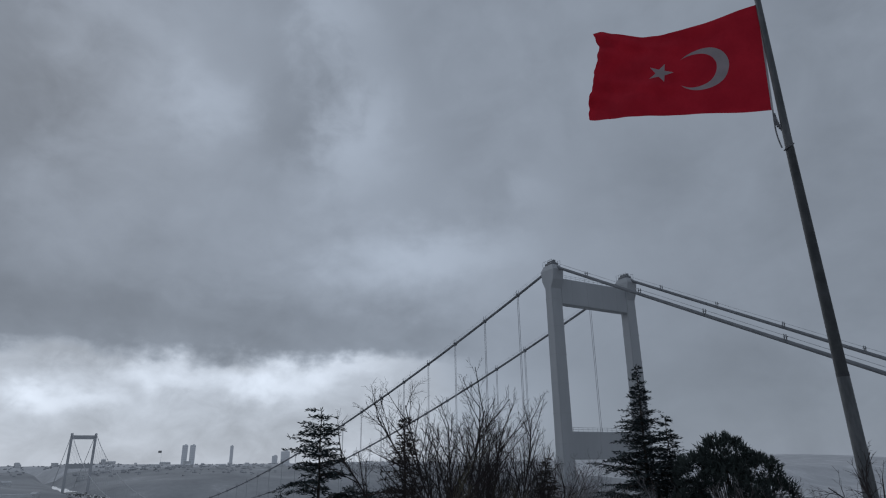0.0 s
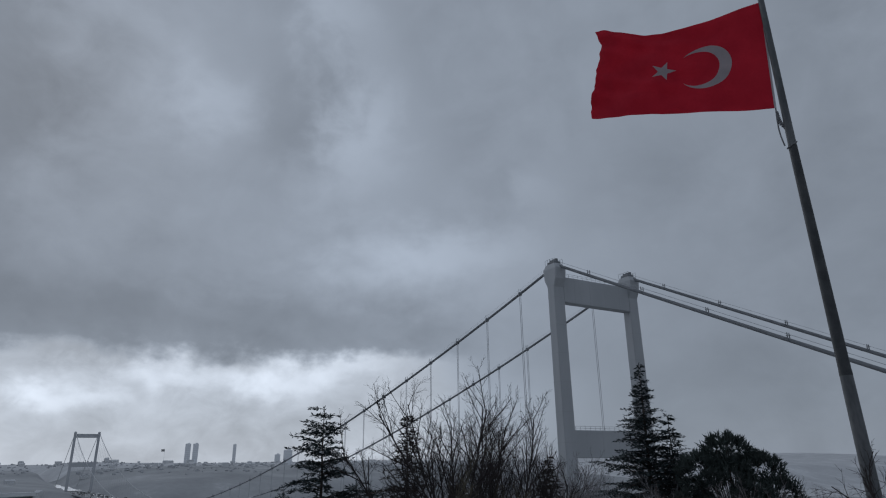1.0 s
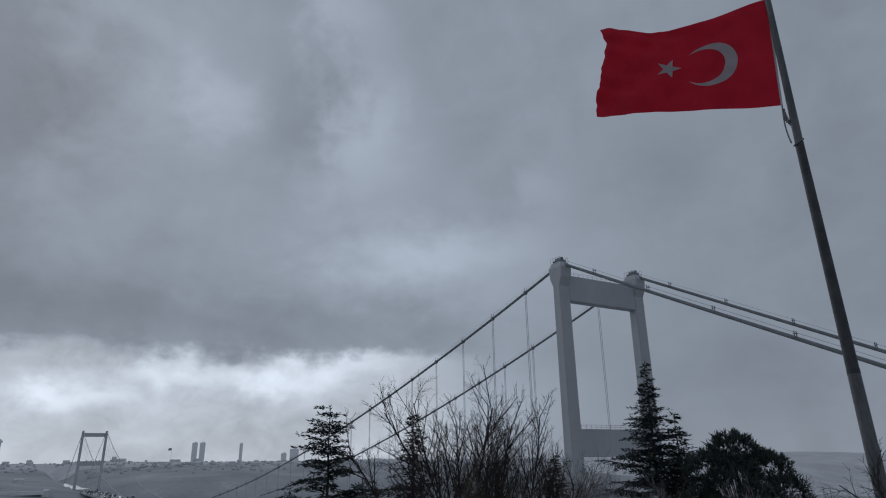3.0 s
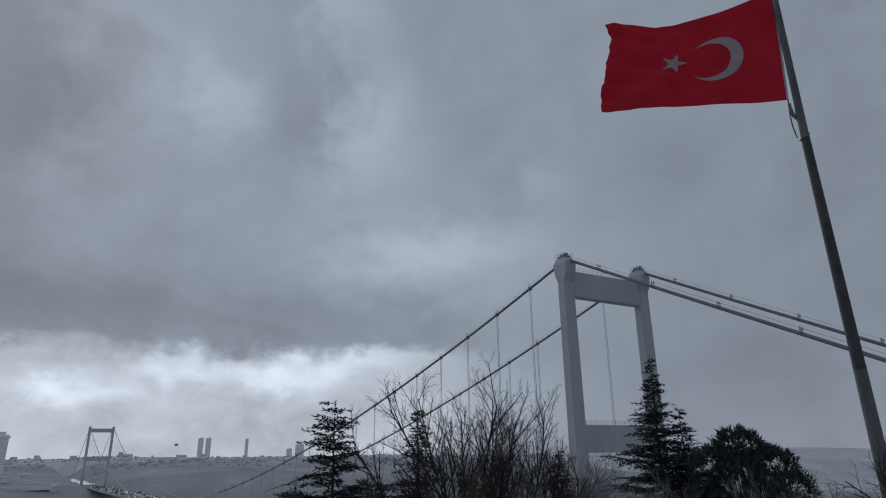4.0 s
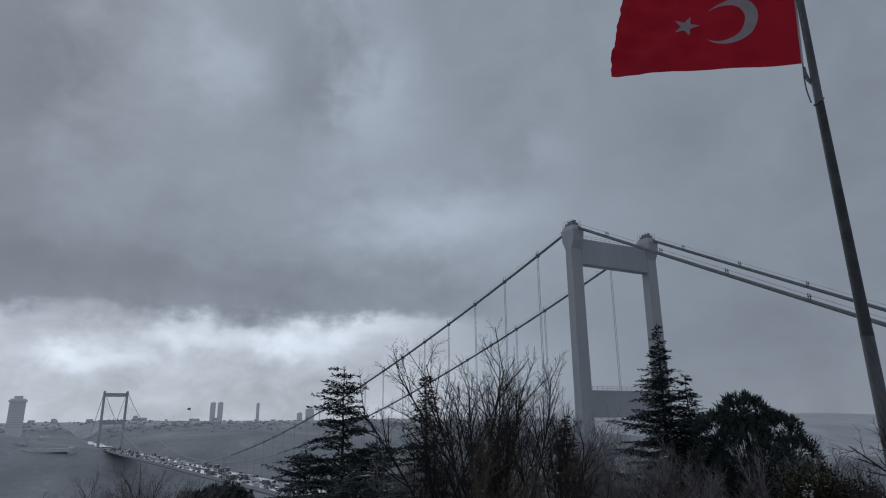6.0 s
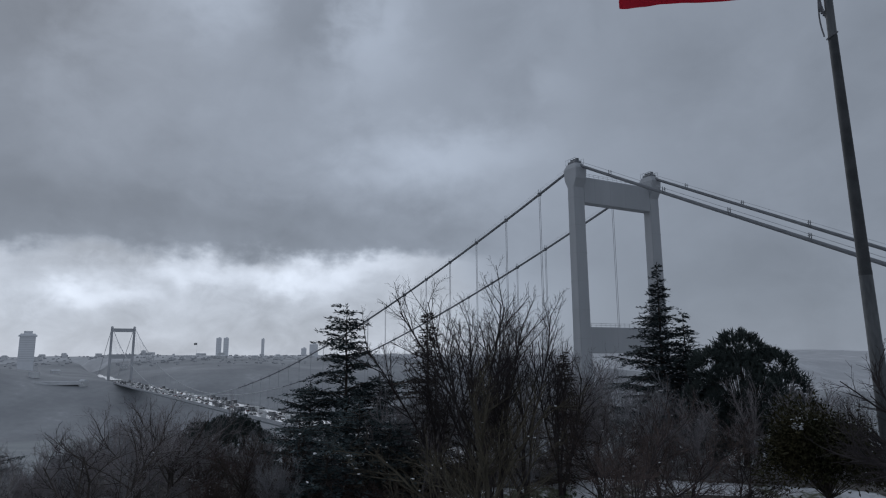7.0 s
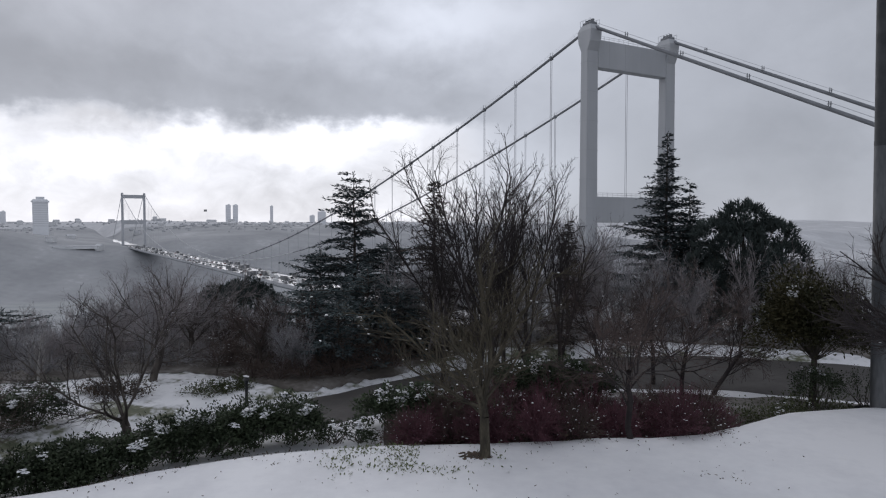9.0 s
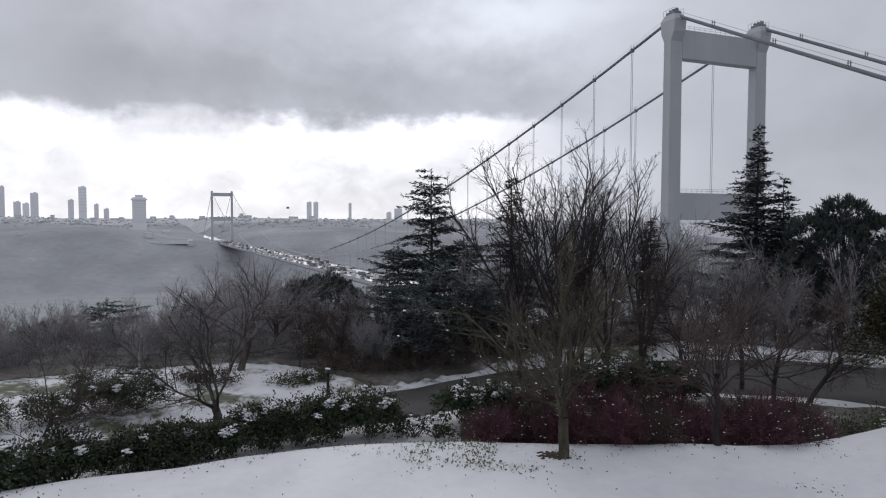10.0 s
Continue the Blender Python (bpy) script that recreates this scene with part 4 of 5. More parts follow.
def stem_shrub(az, d, height, spread, seed, mat, label, count=110, snow=16, name="dogwood_shrub"):
    """A thicket of thin stems rising from one stool, with some dead leaves and snow."""
    rng = np.random.default_rng(seed)
    x, y = polar(az, d)
    root = thing(name, x, y, ground_z(x, y) - 0.04, label, "shrub", "red-stemmed shrubs along the lawn")
    segs, tips = [], []
    for i in range(count):
        an, k = rng.uniform(0, 6.28), rng.uniform() ** 0.5
        foot = np.array([math.cos(an), math.sin(an), 0]) * k * spread * 0.2
        tip = np.array([math.cos(an) * k * spread, math.sin(an) * k * spread, height * rng.uniform(0.4, 1.0) * (1 - 0.6 * k * k)])
        m = foot * 0.55 + tip * 0.45 + np.array([0, 0, 0.12 * height]) + rng.normal(size=3) * 0.05
        segs += [(*foot, *m, 0.010, 0.007), (*m, *tip, 0.007, 0.004)]
        for w in range(5):
            b = m + (tip - m) * rng.uniform(0.1, 0.9)
            e = b + unit(unit(tip - m) + rng.normal(size=3) * 0.55) * rng.uniform(0.10, 0.34)
            segs.append((*b, *e, 0.005, 0.003))
            tips.append(e)
    tagged(part("stems", tubes(segs, 3), mat, root), kind="stuff")
    tips = np.array(tips)
    n = 260
    c = tips[rng.integers(0, len(tips), n)] * np.array([1, 1, 0.85])
    tagged(part("leaves", blades(c, rng.normal(size=(n, 3)), rng.normal(size=(n, 3)), rng.uniform(0.03, 0.07, n), rng.uniform(0.01, 0.02, n)), TWIG_RED if mat is TWIG_RED else DEADLEAF, root), kind="stuff")
    if snow:
        t = tips[rng.integers(0, len(tips), snow)]
        tagged(part("snow_clods", lumps(t, rng.uniform(0.010, 0.026, snow), rng, 0.4), LUMP, root), kind="stuff")
    return root


# the lawn tree and the upright trees behind it
bare_tree("bare_tree", 1.4, 13.3, "bare spreading young tree with olive-brown bark on the snowy lawn", 5.0,
          [(14, 60, 1.8, 0.58), (9, 42, 0.44, 0.12), (6, 42, 0.46, 0.12), (4, 44, 0.5, 0.15)], 1.75, 0.12, 11, (BARK_OLIVE, TWIG_OLIVE), 0.05, 0.12, snow=70, fat=1.1)
UPRIGHT = [(7, 24, 1.7, 0.12), (13, 35, 0.33, 0.36), (7, 40, 0.44, 0.2), (4, 42, 0.5, 0.2)]
THICK = 0.0145
for az, d, h, seed in ((-2.6, 22.0, 7.2, 24), (2.4, 20.8, 8.7, 28), (0.8, 20.5, 8.4, 21), (3.2, 22.5, 8.5, 26), (5.6, 21.5, 7.8, 22), (8.2, 23.0, 6.6, 29)):
    bare_tree("bare_tree", az, d, "tall bare tree with upright dark branches and fine twigs", h, UPRIGHT, 2.0, 0.085, seed, (TWIG_DARK, TWIG_DARK), 0.085, 0.065, fat=1.35)
THICK = 0.0125

# evergreens
conifer("cedar", -10.6, 32, "dark blue-green young cedar with layered open boughs", 8.05,
        [(0, 0.5), (0.06, 0.95), (0.17, 1.25), (0.35, 1.8), (0.55, 2.1), (0.62, 2.8), (1, 3.1)], 31, NEEDLE, 0.54, 7, 0.46, 0.36, 0.2, 1.4, snow=12, gap=0.12)
conifer("cedar", -13.6, 34, "low dense dark cedar with sweeping boughs", 4.2, [(0, 0.4), (0.2, 1.7), (1, 2.4)], 32, NEEDLE, 0.36, 7, 0.2, 0.15, 0.18, 1.1, snow=4)
conifer("cedar", -7.6, 33, "low dense dark cedar with sweeping boughs", 4.7, [(0, 0.3), (0.2, 1.7), (1, 2.5)], 33, NEEDLE, 0.36, 7, 0.2, 0.15, 0.18, 1.1, snow=3)
conifer("cedar", -14.4, 25.2, "low spreading dark cedar beside the path", 3.4, [(0, 0.4), (0.25, 1.6), (1, 2.0)], 132, NEEDLE, 0.4, 7, 0.3, 0.2, 0.17, 1.1, snow=4)
conifer("cedar", -9.4, 26.0, "low spreading dark cedar beside the path", 3.6, [(0, 0.4), (0.25, 1.7), (1, 2.1)], 133, NEEDLE, 0.4, 7, 0.3, 0.2, 0.17, 1.1, snow=4)
conifer("cedar", -12.0, 23.4, "low dark cedar skirt beside the path", 2.6, [(0, 0.4), (0.3, 1.4), (1, 1.9)], 134, NEEDLE, 0.36, 7, 0.3, 0.2, 0.17, 1.1, snow=5)
conifer("cedar", -6.6, 25.2, "low dark cedar skirt beside the path", 3.0, [(0, 0.4), (0.3, 1.5), (1, 2.0)], 135, NEEDLE, 0.36, 7, 0.3, 0.2, 0.17, 1.1, snow=5)
conifer("fir", -3.3, 26.5, "slim bronze-tinged fir among bare trees", 7.3, [(0, 0.1), (0.2, 0.65), (0.4, 1.3), (0.6, 1.9), (1, 2.4)], 34, NEEDLE_BROWN, 0.28, 7, 0.3, 0.12, 0.15, 1.0, gap=0.1)
conifer("fir", 8.8, 28, "small bronze-tinged fir beside the path", 5.5, [(0, 0.1), (0.4, 0.8), (1, 1.6)], 35, NEEDLE_BROWN, 0.3, 6, 0.3, 0.12, 0.15, 1.0)
conifer("spruce", 17.1, 36, "tall dark spruce with drooping snow-dusted tips", 10.55,
        [(0, 0.02), (0.05, 0.2), (0.1, 0.38), (0.19, 0.72), (0.31, 1.2), (0.45, 2.0), (0.6, 2.8), (1, 3.6)], 36, NEEDLE, 0.33, 8, 0.5, 0.42, 0.17, 1.35, snow=60, gap=0.12)
conifer("spruce", 19.0, 35, "smaller dark spruce beside a taller one", 7.6, [(0, 0.03), (0.12, 0.4), (0.3, 1.1), (0.5, 2.1), (1, 3.0)], 37, NEEDLE, 0.34, 8, 0.4, 0.3, 0.17, 1.2, snow=24)
tuft_pine("stone_pine", 23.0, 34, "dark domed stone pine with tufted needles", -1.9, (1.5, 1.5, 2.1), 41, 300, snow=14,
          lobes=(((0.1, 0, 2.0), (1.2, 1.1, 0.95), 130), ((-1.3, 0.1, 1.1), (1.0, 1.0, 1.0), 120), ((1.3, -0.2, 1.2), (1.05, 1.0, 0.9), 120), ((2.1, -0.4, 0.1), (0.9, 0.9, 0.9), 100),
                 ((-1.8, 0, -0.6), (1.0, 1.0, 1.1), 110), ((2.5, -0.6, -1.0), (0.8, 0.8, 0.8), 80), ((0.6, -1.0, -0.4), (1.2, 1.0, 1.2), 120), ((0.2, 0, -2.4), (2.4, 1.9, 1.5), 300)))
tuft_pine("stone_pine", -20.3, 46, "dark rounded stone pine above bare woods", -6.6, (3.3, 2.8, 2.55), 42, 1300)
conifer("cedar", -37.8, 44, "flat-topped dark cedar in the woods", 3.9, [(0, 0.8), (0.15, 2.2), (0.5, 3.2), (1, 3.3)], 38, NEEDLE, 0.55, 7, 0.05, 0.02, 0.2, 0.9)
tuft_pine("stone_pine", -42.2, 46, "dark rounded evergreen in the bare woods", -8.0, (2.2, 2.0, 1.5), 39, 420)
tuft_pine("stone_pine", -46.6, 44, "dark rounded evergreen in the bare woods", -8.2, (2.2, 2.0, 1.5), 40, 380)

# evergreen small tree by the path and clipped balls beside it
leafy("evergreen_tree", 28.3, 22.3, "rounded bronze-green evergreen tree beside the path", (1.62, 1.5, 2.75), 51, 24000, LEAF_BRONZE, 0.13, 60, "tree", stems=60, lift=1.25, hollow=0.25, trunk=0.12)
leafy("laurel_bush", 28.6, 21.6, "straggly green bush under an evergreen tree", (0.85, 0.7, 1.5), 52, 2600, LEAF, 0.08, 16)
for az, d, s in ((31.9, 22.4, 0.72), (34.6, 21.9, 0.75)):
    leafy("clipped_bush", az, d, "dark clipped round bush with a little snow", (s, s, s * 2.0), int(az), 1500, LEAF, 0.06, 14)
leafy("ground_cover", 25.0, 19.2, "low dark ground cover plants at a lawn's edge", (1.5, 0.9, 0.35), 55, 2200, GRASS_DARK, 0.09, 14, top_only=False)
leafy("ground_cover", 28.6, 20.8, "low dark ground cover plants at a lawn's edge", (1.5, 0.8, 0.3), 56, 1800, GRASS_DARK, 0.09, 10, top_only=False)
for az, d, w, h, m in ((-29.8, 21.8, 1.0, 0.4, DEADLEAF), (-31.6, 22.2, 0.8, 0.35, DEADLEAF), (-23.2, 20.9, 0.9, 0.3, GRASS_DARK), (-21.4, 21.2, 0.8, 0.28, GRASS_DARK), (-38.6, 22.4, 1.3, 0.55, LEAF), (-35.8, 22.8, 0.9, 0.5, LEAF)):
    leafy("ground_cover", az, d, "low winter plants showing through snow on the bank", (w, 0.55, h), int(-az * 10), 1400, m, 0.08, 24)

# the laurel hedge below the lawn
HEDGE = ((-47.0, 15.0, 0.85, 1.15), (-44.0, 15.2, 0.8, 1.2), (-41.2, 15.4, 0.75, 1.2), (-36.2, 15.5, 0.75, 1.0), (-33.4, 15.5, 0.75, 1.1), (-30.6, 15.5, 0.75, 1.05),
         (-26.0, 15.9, 0.75, 1.1), (-23.0, 15.9, 0.75, 1.12), (-19.6, 16.1, 0.8, 1.18), (-16.0, 16.2, 0.75, 1.15))
for i, (az, d, w, h) in enumerate(HEDGE):
    leafy("laurel_bush", az, d, "dark green laurel bush with snow on its crown" if az > -28 else "dark green laurel bush with a dusting of snow",
          (w * 1.15, 0.7, h * (1.02 if az > -28 else 0.86)), 60 + i, 6000, LEAF, 0.10, 230 if az > -28 else 90, group="laurel hedge below the lawn")
for i, (az, d) in enumerate(((-12.6, 15.9), (-10.2, 15.9))):
    leafy("laurel_bush", az, d, "low green laurel bush with a dusting of snow", (0.5, 0.45, 0.55), 75 + i, 600, LEAF, 0.09, 26, group="laurel hedge below the lawn")
for i, (az, d, w, h) in enumerate(((-7.4, 16.9, 0.7, 1.15), (-4.2, 17.1, 0.75, 1.15), (-1.2, 17.3, 0.6, 1.0), (4.2, 18.8, 0.8, 1.45), (7.2, 19.2, 0.85, 1.6), (10.2, 19.8, 0.8, 1.4), (2.0, 16.2, 0.5, 0.8))):
    leafy("rhododendron", az, d, "dark rhododendron bush with snow lying on its leaves", (w * 1.1, 0.65, h * 1.05), 80 + i, 3400, LEAF, 0.13, 240 if az < 0 else 120, group="rhododendrons by the path")
for i, (az, d, w, h) in enumerate(((-42.0, 19.6, 0.8, 0.75), (-38.6, 19.7, 0.85, 0.9), (-35.9, 19.8, 0.85, 0.9), (-47, 19.8, 0.9, 0.8))):
    leafy("clipped_bush", az, d, "dark clipped hedge bush on a snowy bank", (w * 1.1, 0.65, h), 90 + i, 4200, LEAF, 0.08, 60, group="clipped bushes on the bank")

# red stems between lawn and path
rng = np.random.default_rng(5)
for i in range(17):
    az = -6.4 + i * 1.75 + rng.uniform(-0.5, 0.5)
    d = ramp(az, LAWN_EDGE) + 0.45 + rng.uniform(-0.3, 0.6)
    stem_shrub(az, d, ramp(az, [(-7, 1.0), (2, 1.0), (9, 1.25), (15, 1.1), (19, 1.05), (23, 0.75)]) * rng.uniform(0.75, 1.4), rng.uniform(0.55, 0.9), 100 + i, TWIG_RED if i % 3 else TWIG,
               "thicket of dark red stems flecked with snow", 150, 14 if i % 3 else 50)
for i in range(14):
    az = -4.5 + i * 1.9
    stem_shrub(az, ramp(az, LAWN_EDGE) + 1.5 + rng.uniform(0, 1.6), 1.55 * rng.uniform(0.7, 1.15), 0.85, 140 + i, TWIG if i % 2 else TWIG_RED, "brown thicket of bare stems", 130, 16)

# thin young trees beyond the shrubs
YOUNG = [(9, 42, 1.1, 0.35), (10, 38, 0.5, 0.12), (6, 38, 0.5, 0.15), (4, 38, 0.5, 0.2)]
for az, d, h, lean, seed in ((14.4, 15.0, 4.3, 0.10, 151), (18.6, 21.5, 3.4, 0.1, 152), (21.0, 22.0, 3.6, 0.3, 153), (11.6, 21.0, 4.3, 0.0, 154), (16.2, 23.0, 4.2, -0.1, 155)):
    bare_tree("young_tree", az, d, "thin bare young tree with a dark stem", h, YOUNG, 1.5, 0.075, seed, (TWIG_DARK, TWIG), 0.04, 0.16, (lean, 0), snow=20, fat=1.25)
BROAD = [(11, 52, 1.5, 0.35), (11, 40, 0.46, 0.12), (7, 38, 0.5, 0.12), (4, 38, 0.5, 0.15)]
for az, d, h, seed in ((-19.0, 23.8, 2.7, 171), (-16.6, 24.4, 2.7, 172), (-21.4, 26.0, 2.5, 173)):
    bare_tree("bare_tree", az, d, "low bare tree with dense brown twigs at the wood edge", h, BROAD, 1.3, 0.07, seed, (BARK, TWIG), 0.06, 0.10, snow=12, fat=1.2)
bare_tree("bare_tree", 37.2, 17.6, "bare tree with long arching grey branches", 5.9, [(14, 64, 1.35, 0.5), (10, 40, 0.48, 0.15), (7, 40, 0.5, 0.15), (3, 40, 0.5, 0.2)], 2.6, 0.11, 161, (TWIG_DARK, TWIG_DARK), 0.05, 0.16, (-0.16, 0), snow=30, fat=1.5)
bare_tree("bare_tree", -29.3, 17.9, "bare multi-branched tree leaning over a snowy bank", 4.1, [(6, 50, 4.6, 0.5), (10, 40, 0.42, 0.15), (7, 38, 0.45, 0.15), (4, 36, 0.5, 0.2)], 0.7, 0.13, 162, (BARK, TWIG_DARK), 0.07, 0.15, (-0.42, 0.1), snow=30, fat=1.2)
bare_tree("bare_tree", -43.3, 16.2, "small bare tree with reddish-brown twigs", 3.4, YOUNG, 1.2, 0.06, 163, (BARK, TWIG), 0.06, 0.12, (0.1, 0), snow=16)
bare_tree("bare_tree", -27.6, 23.4, "broad bare tree at the edge of the woods", 4.05, BROAD, 1.5, 0.13, 164, (BARK, TWIG_BROWN), 0.05, 0.12, snow=10)
bare_tree("bare_tree", -24.8, 26, "bare tree at the edge of the woods", 4.1, BROAD, 1.6, 0.11, 165, (BARK, TWIG_BROWN), 0.06, 0.12)
bare_tree("birch", -35.6, 23.6, "slim pale-barked birch at the wood edge", 2.4, [(6, 30, 1.0, 0.4), (6, 30, 0.5, 0.15), (3, 30, 0.5, 0.2)], 1.0, 0.045, 166, (BIRCH, TWIG_GREY), 0.08, 0.06)
bare_tree("young_tree", -22.6, 23.2, "small bare garden tree with snow on its twigs", 1.6, YOUNG, 0.7, 0.04, 167, (BARK, TWIG), 0.03, 0.1, snow=20)

# the woods that fall away behind
BRUSH = [(9, 40, 1.2, 0.15), (10, 38, 0.46, 0.08), (7, 38, 0.5, 0.1), (3, 38, 0.5, 0.15)]
models = []
for i in range(5):
    # limbs share the twigs' mist-paled colour
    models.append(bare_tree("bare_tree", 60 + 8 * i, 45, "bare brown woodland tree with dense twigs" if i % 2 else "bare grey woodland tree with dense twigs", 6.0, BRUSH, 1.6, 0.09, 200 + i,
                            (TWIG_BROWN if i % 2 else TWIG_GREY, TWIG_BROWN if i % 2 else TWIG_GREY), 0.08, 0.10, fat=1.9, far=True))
    tagged(models[-1], group="bare woodland trees")
rng = np.random.default_rng(77)
spots = []
for i in range(44):      # brown mass behind the path
    az = -7 + 37 * (i + rng.uniform(0, 1)) / 44
    spots.append((az, ramp(az, WOOD_EDGE) + rng.uniform(0.3, 6), (-2.1, -0.5)))
for i in range(120):      # woods below the bank
    az = -54 + 42 * (i + rng.uniform(0, 1)) / 120
    d = ramp(az, WOOD_EDGE) + (rng.uniform(0.8, 5), rng.uniform(5, 14), rng.uniform(14, 30))[i % 3]
    el = ramp(az, [(-54, -8.0), (-44, -8.3), (-38, -8.0), (-34.5, -6.0), (-31, -4.8), (-26, -4.4), (-24, -6.0), (-22, -8.6), (-17, -8.6), (-12, -8.0)])
    top = d * math.tan(radians(el - rng.uniform(0, 1.6) + (0.5 if i % 7 == 0 else 0)))
    spots.append((az, d, (top - 0.1, top + 0.1)))
for az, d, t in ((6.0, 40, 0.3), (9.6, 42, 0.6), (11.4, 41, 0.2), (13.0, 44, -0.1), (3.5, 38, -0.2), (29.5, 34, -1.8), (32, 33, -1.5)):
    spots.append((az, d, (t - 0.2, t + 0.2)))
for i, (az, d, tops) in enumerate(spots):
    x, y = polar(az, d)
    gz = ground_z(x, y) - 0.1
    h = max(2.2, EYE + rng.uniform(*tops) - gz)
    src = models[i % 5]
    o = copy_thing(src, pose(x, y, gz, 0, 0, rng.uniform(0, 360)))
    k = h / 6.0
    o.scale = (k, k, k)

# twiggy undergrowth that closes the wood's edge
for i in range(96):
    az = -52 + 84 * (i + rng.uniform(0, 1)) / 96
    d = ramp(az, WOOD_EDGE) + rng.uniform(0.2, 2.0) + (i % 3) * 1.6 + (1.0 if az < -22 else 0.0)
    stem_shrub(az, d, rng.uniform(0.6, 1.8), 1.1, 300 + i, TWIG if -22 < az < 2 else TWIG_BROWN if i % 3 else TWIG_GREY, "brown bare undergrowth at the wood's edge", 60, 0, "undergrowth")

# leaves and grass poking through the snow
rng = np.random.default_rng(9)


def scatter(name, label, n, az0, az1, d0, d1, mat, size, upright, cluster=None, soft=False):
    c, dr = [], []
    while len(c) < n:
        az = rng.uniform(az0, az1) if not soft else rng.normal((az0 + az1) / 2, (az1 - az0) / 4)
        d = rng.uniform(d0, d1) if not soft else rng.normal((d0 + d1) / 2, (d1 - d0) / 4)
        x, y = polar(az, d)
        if d > ramp(az, LAWN_EDGE) + 0.3:
            continue
        if cluster and noise.noise((x * cluster, y * cluster, 0)) < rng.uniform(-0.1, 0.45):
            continue
        c.append((x, y, ground_z(x, y) + 0.005))
        dr.append((rng.normal(), rng.normal(), upright * rng.uniform(0.3, 1.2) + 0.1))
    n = len(c)
    return tagged(new(name, mesh_of(name, *blades(c, dr, rng.normal(size=(n, 3)), rng.uniform(0.5, 1.4, n) * size, rng.uniform(0.12, 0.3, n) * size), mat)), label, "grass", kind="stuff")


scatter("grass_tufts", "green grass blades poking through thin snow", 700, -13.5, 1.5, 12.0, 14.6, GRASS, 0.075, 1.2, 0.9, True)
scatter("fallen_leaves", "dead leaves and weeds lying in the snow", 150, -14, 3, 12.0, 15, DEADLEAF, 0.04, 0.4, 0.8, True)
scatter("fallen_leaves", "dead leaves scattered along the lawn's edge", 420, -46, 24, 13.2, 18.5, DEADLEAF, 0.06, 0.5, 0.5)
scatter("fallen_leaves", "dead leaves scattered over the snowy lawn", 160, -44, 28, 10.5, 18, DEADLEAF, 0.05, 0.5)
# bare earth round the lawn tree's foot
x, y = polar(0.9, 13.35)
c = [(x + rng.normal() * 0.16 - 0.08, y + rng.normal() * 0.12, 0) for i in range(60)]
c = [(a, b, ground_z(a, b) + 0.004) for a, b, _ in c]
tagged(new("bare_earth", mesh_of("bare_earth", *lumps(c, rng.uniform(0.03, 0.07, 60), rng, 0.25), DEADLEAF)), "dark clods of bare earth at a tree's foot", "earth", kind="stuff")

# bollard lamp
x, y = polar(-20.1, 20.0)
b = thing("bollard_lamp", x, y, ground_z(x, y), "short black bollard lamp with a hooded top", "lamp")
part("post", tubes([(0, 0, -0.05, 0, 0, 0.62, 0.05, 0.045)], 12), LAMP, b, smooth=True)
part("hood", tubes([(0, 0, 0.72, 0, 0, 0.80, 0.12, 0.05)], 12), LAMP, b)
part("lens", tubes([(0, 0, 0.6, 0, 0, 0.73, 0.06, 0.07)], 12), CARGLASS, b)
part("snow_cap", lumps([(0, 0, 0.82)], [0.09], rng, 0.4), LUMP, b)

# ------------------------------------------------------------------ traffic on the deck


def vehicle(name, label, length, width, height, paint, cab):
    root = thing(name, 0, 0, 0, label, "vehicle", "traffic on the bridge")
    bm = bmesh.new()
    if cab:      # lorry or van: load box and cab
        box(bm, 0, -length * 0.12, height * 0.56, width, length * 0.74, height * 0.8, 0.08)
    else:
        box(bm, 0, 0, height * 0.40, width, length, height * 0.42, 0.12)
    part("body", bm, paint, root)
    bm = bmesh.new()
    if cab:
        box(bm, 0, length * 0.38, height * 0.45, width * 0.95, length * 0.22, height * 0.6, 0.12)
    else:
        box(bm, 0, -length * 0.05, height * 0.78, width * 0.86, length * 0.5, height * 0.36, 0.15)
    part("cab" if cab else "cabin", bm, CARGLASS if not cab else paint, root)
    for sx in (-1, 1):
        for sy in (-0.32, 0.32):
            bm = bmesh.new()
            bmesh.ops.create_cone(bm, cap_ends=True, segments=10, radius1=0.34, radius2=0.34, depth=0.22,
                                  matrix=Matrix.Translation((sx * (width / 2 - 0.1), sy * length, 0.34)) @ Matrix.Rotation(math.pi / 2, 4, "Y"))
            part("wheel", bm, TYRE, root)
    bm = bmesh.new()
    box(bm, 0, -length * (0.1 if cab else 0.05), height * 0.98, width * 0.7, length * 0.4, 0.06, 0.02)
    part("snow_cap", bm, LUMP, root)
    return root


fleet = [vehicle("car", "white car in slow traffic on the bridge", 4.4, 1.8, 1.5, PAINT[0], False),
         vehicle("car", "grey car in slow traffic on the bridge", 4.4, 1.8, 1.5, PAINT[1], False),
         vehicle("car", "black car in slow traffic on the bridge", 4.6, 1.8, 1.5, PAINT[2], False),
         vehicle("van", "white van in slow traffic on the bridge", 6.2, 2.1, 2.7, PAINT[0], True),
         vehicle("lorry", "grey lorry in slow traffic on the bridge", 11.0, 2.5, 3.8, PAINT[1], True),
         vehicle("car", "dark red car in slow traffic on the bridge", 4.3, 1.8, 1.5, PAINT[3], False)]
rng = np.random.default_rng(3)
heading = math.degrees(math.atan2(-ALONG.x, ALONG.y))
first = [True] * len(fleet)
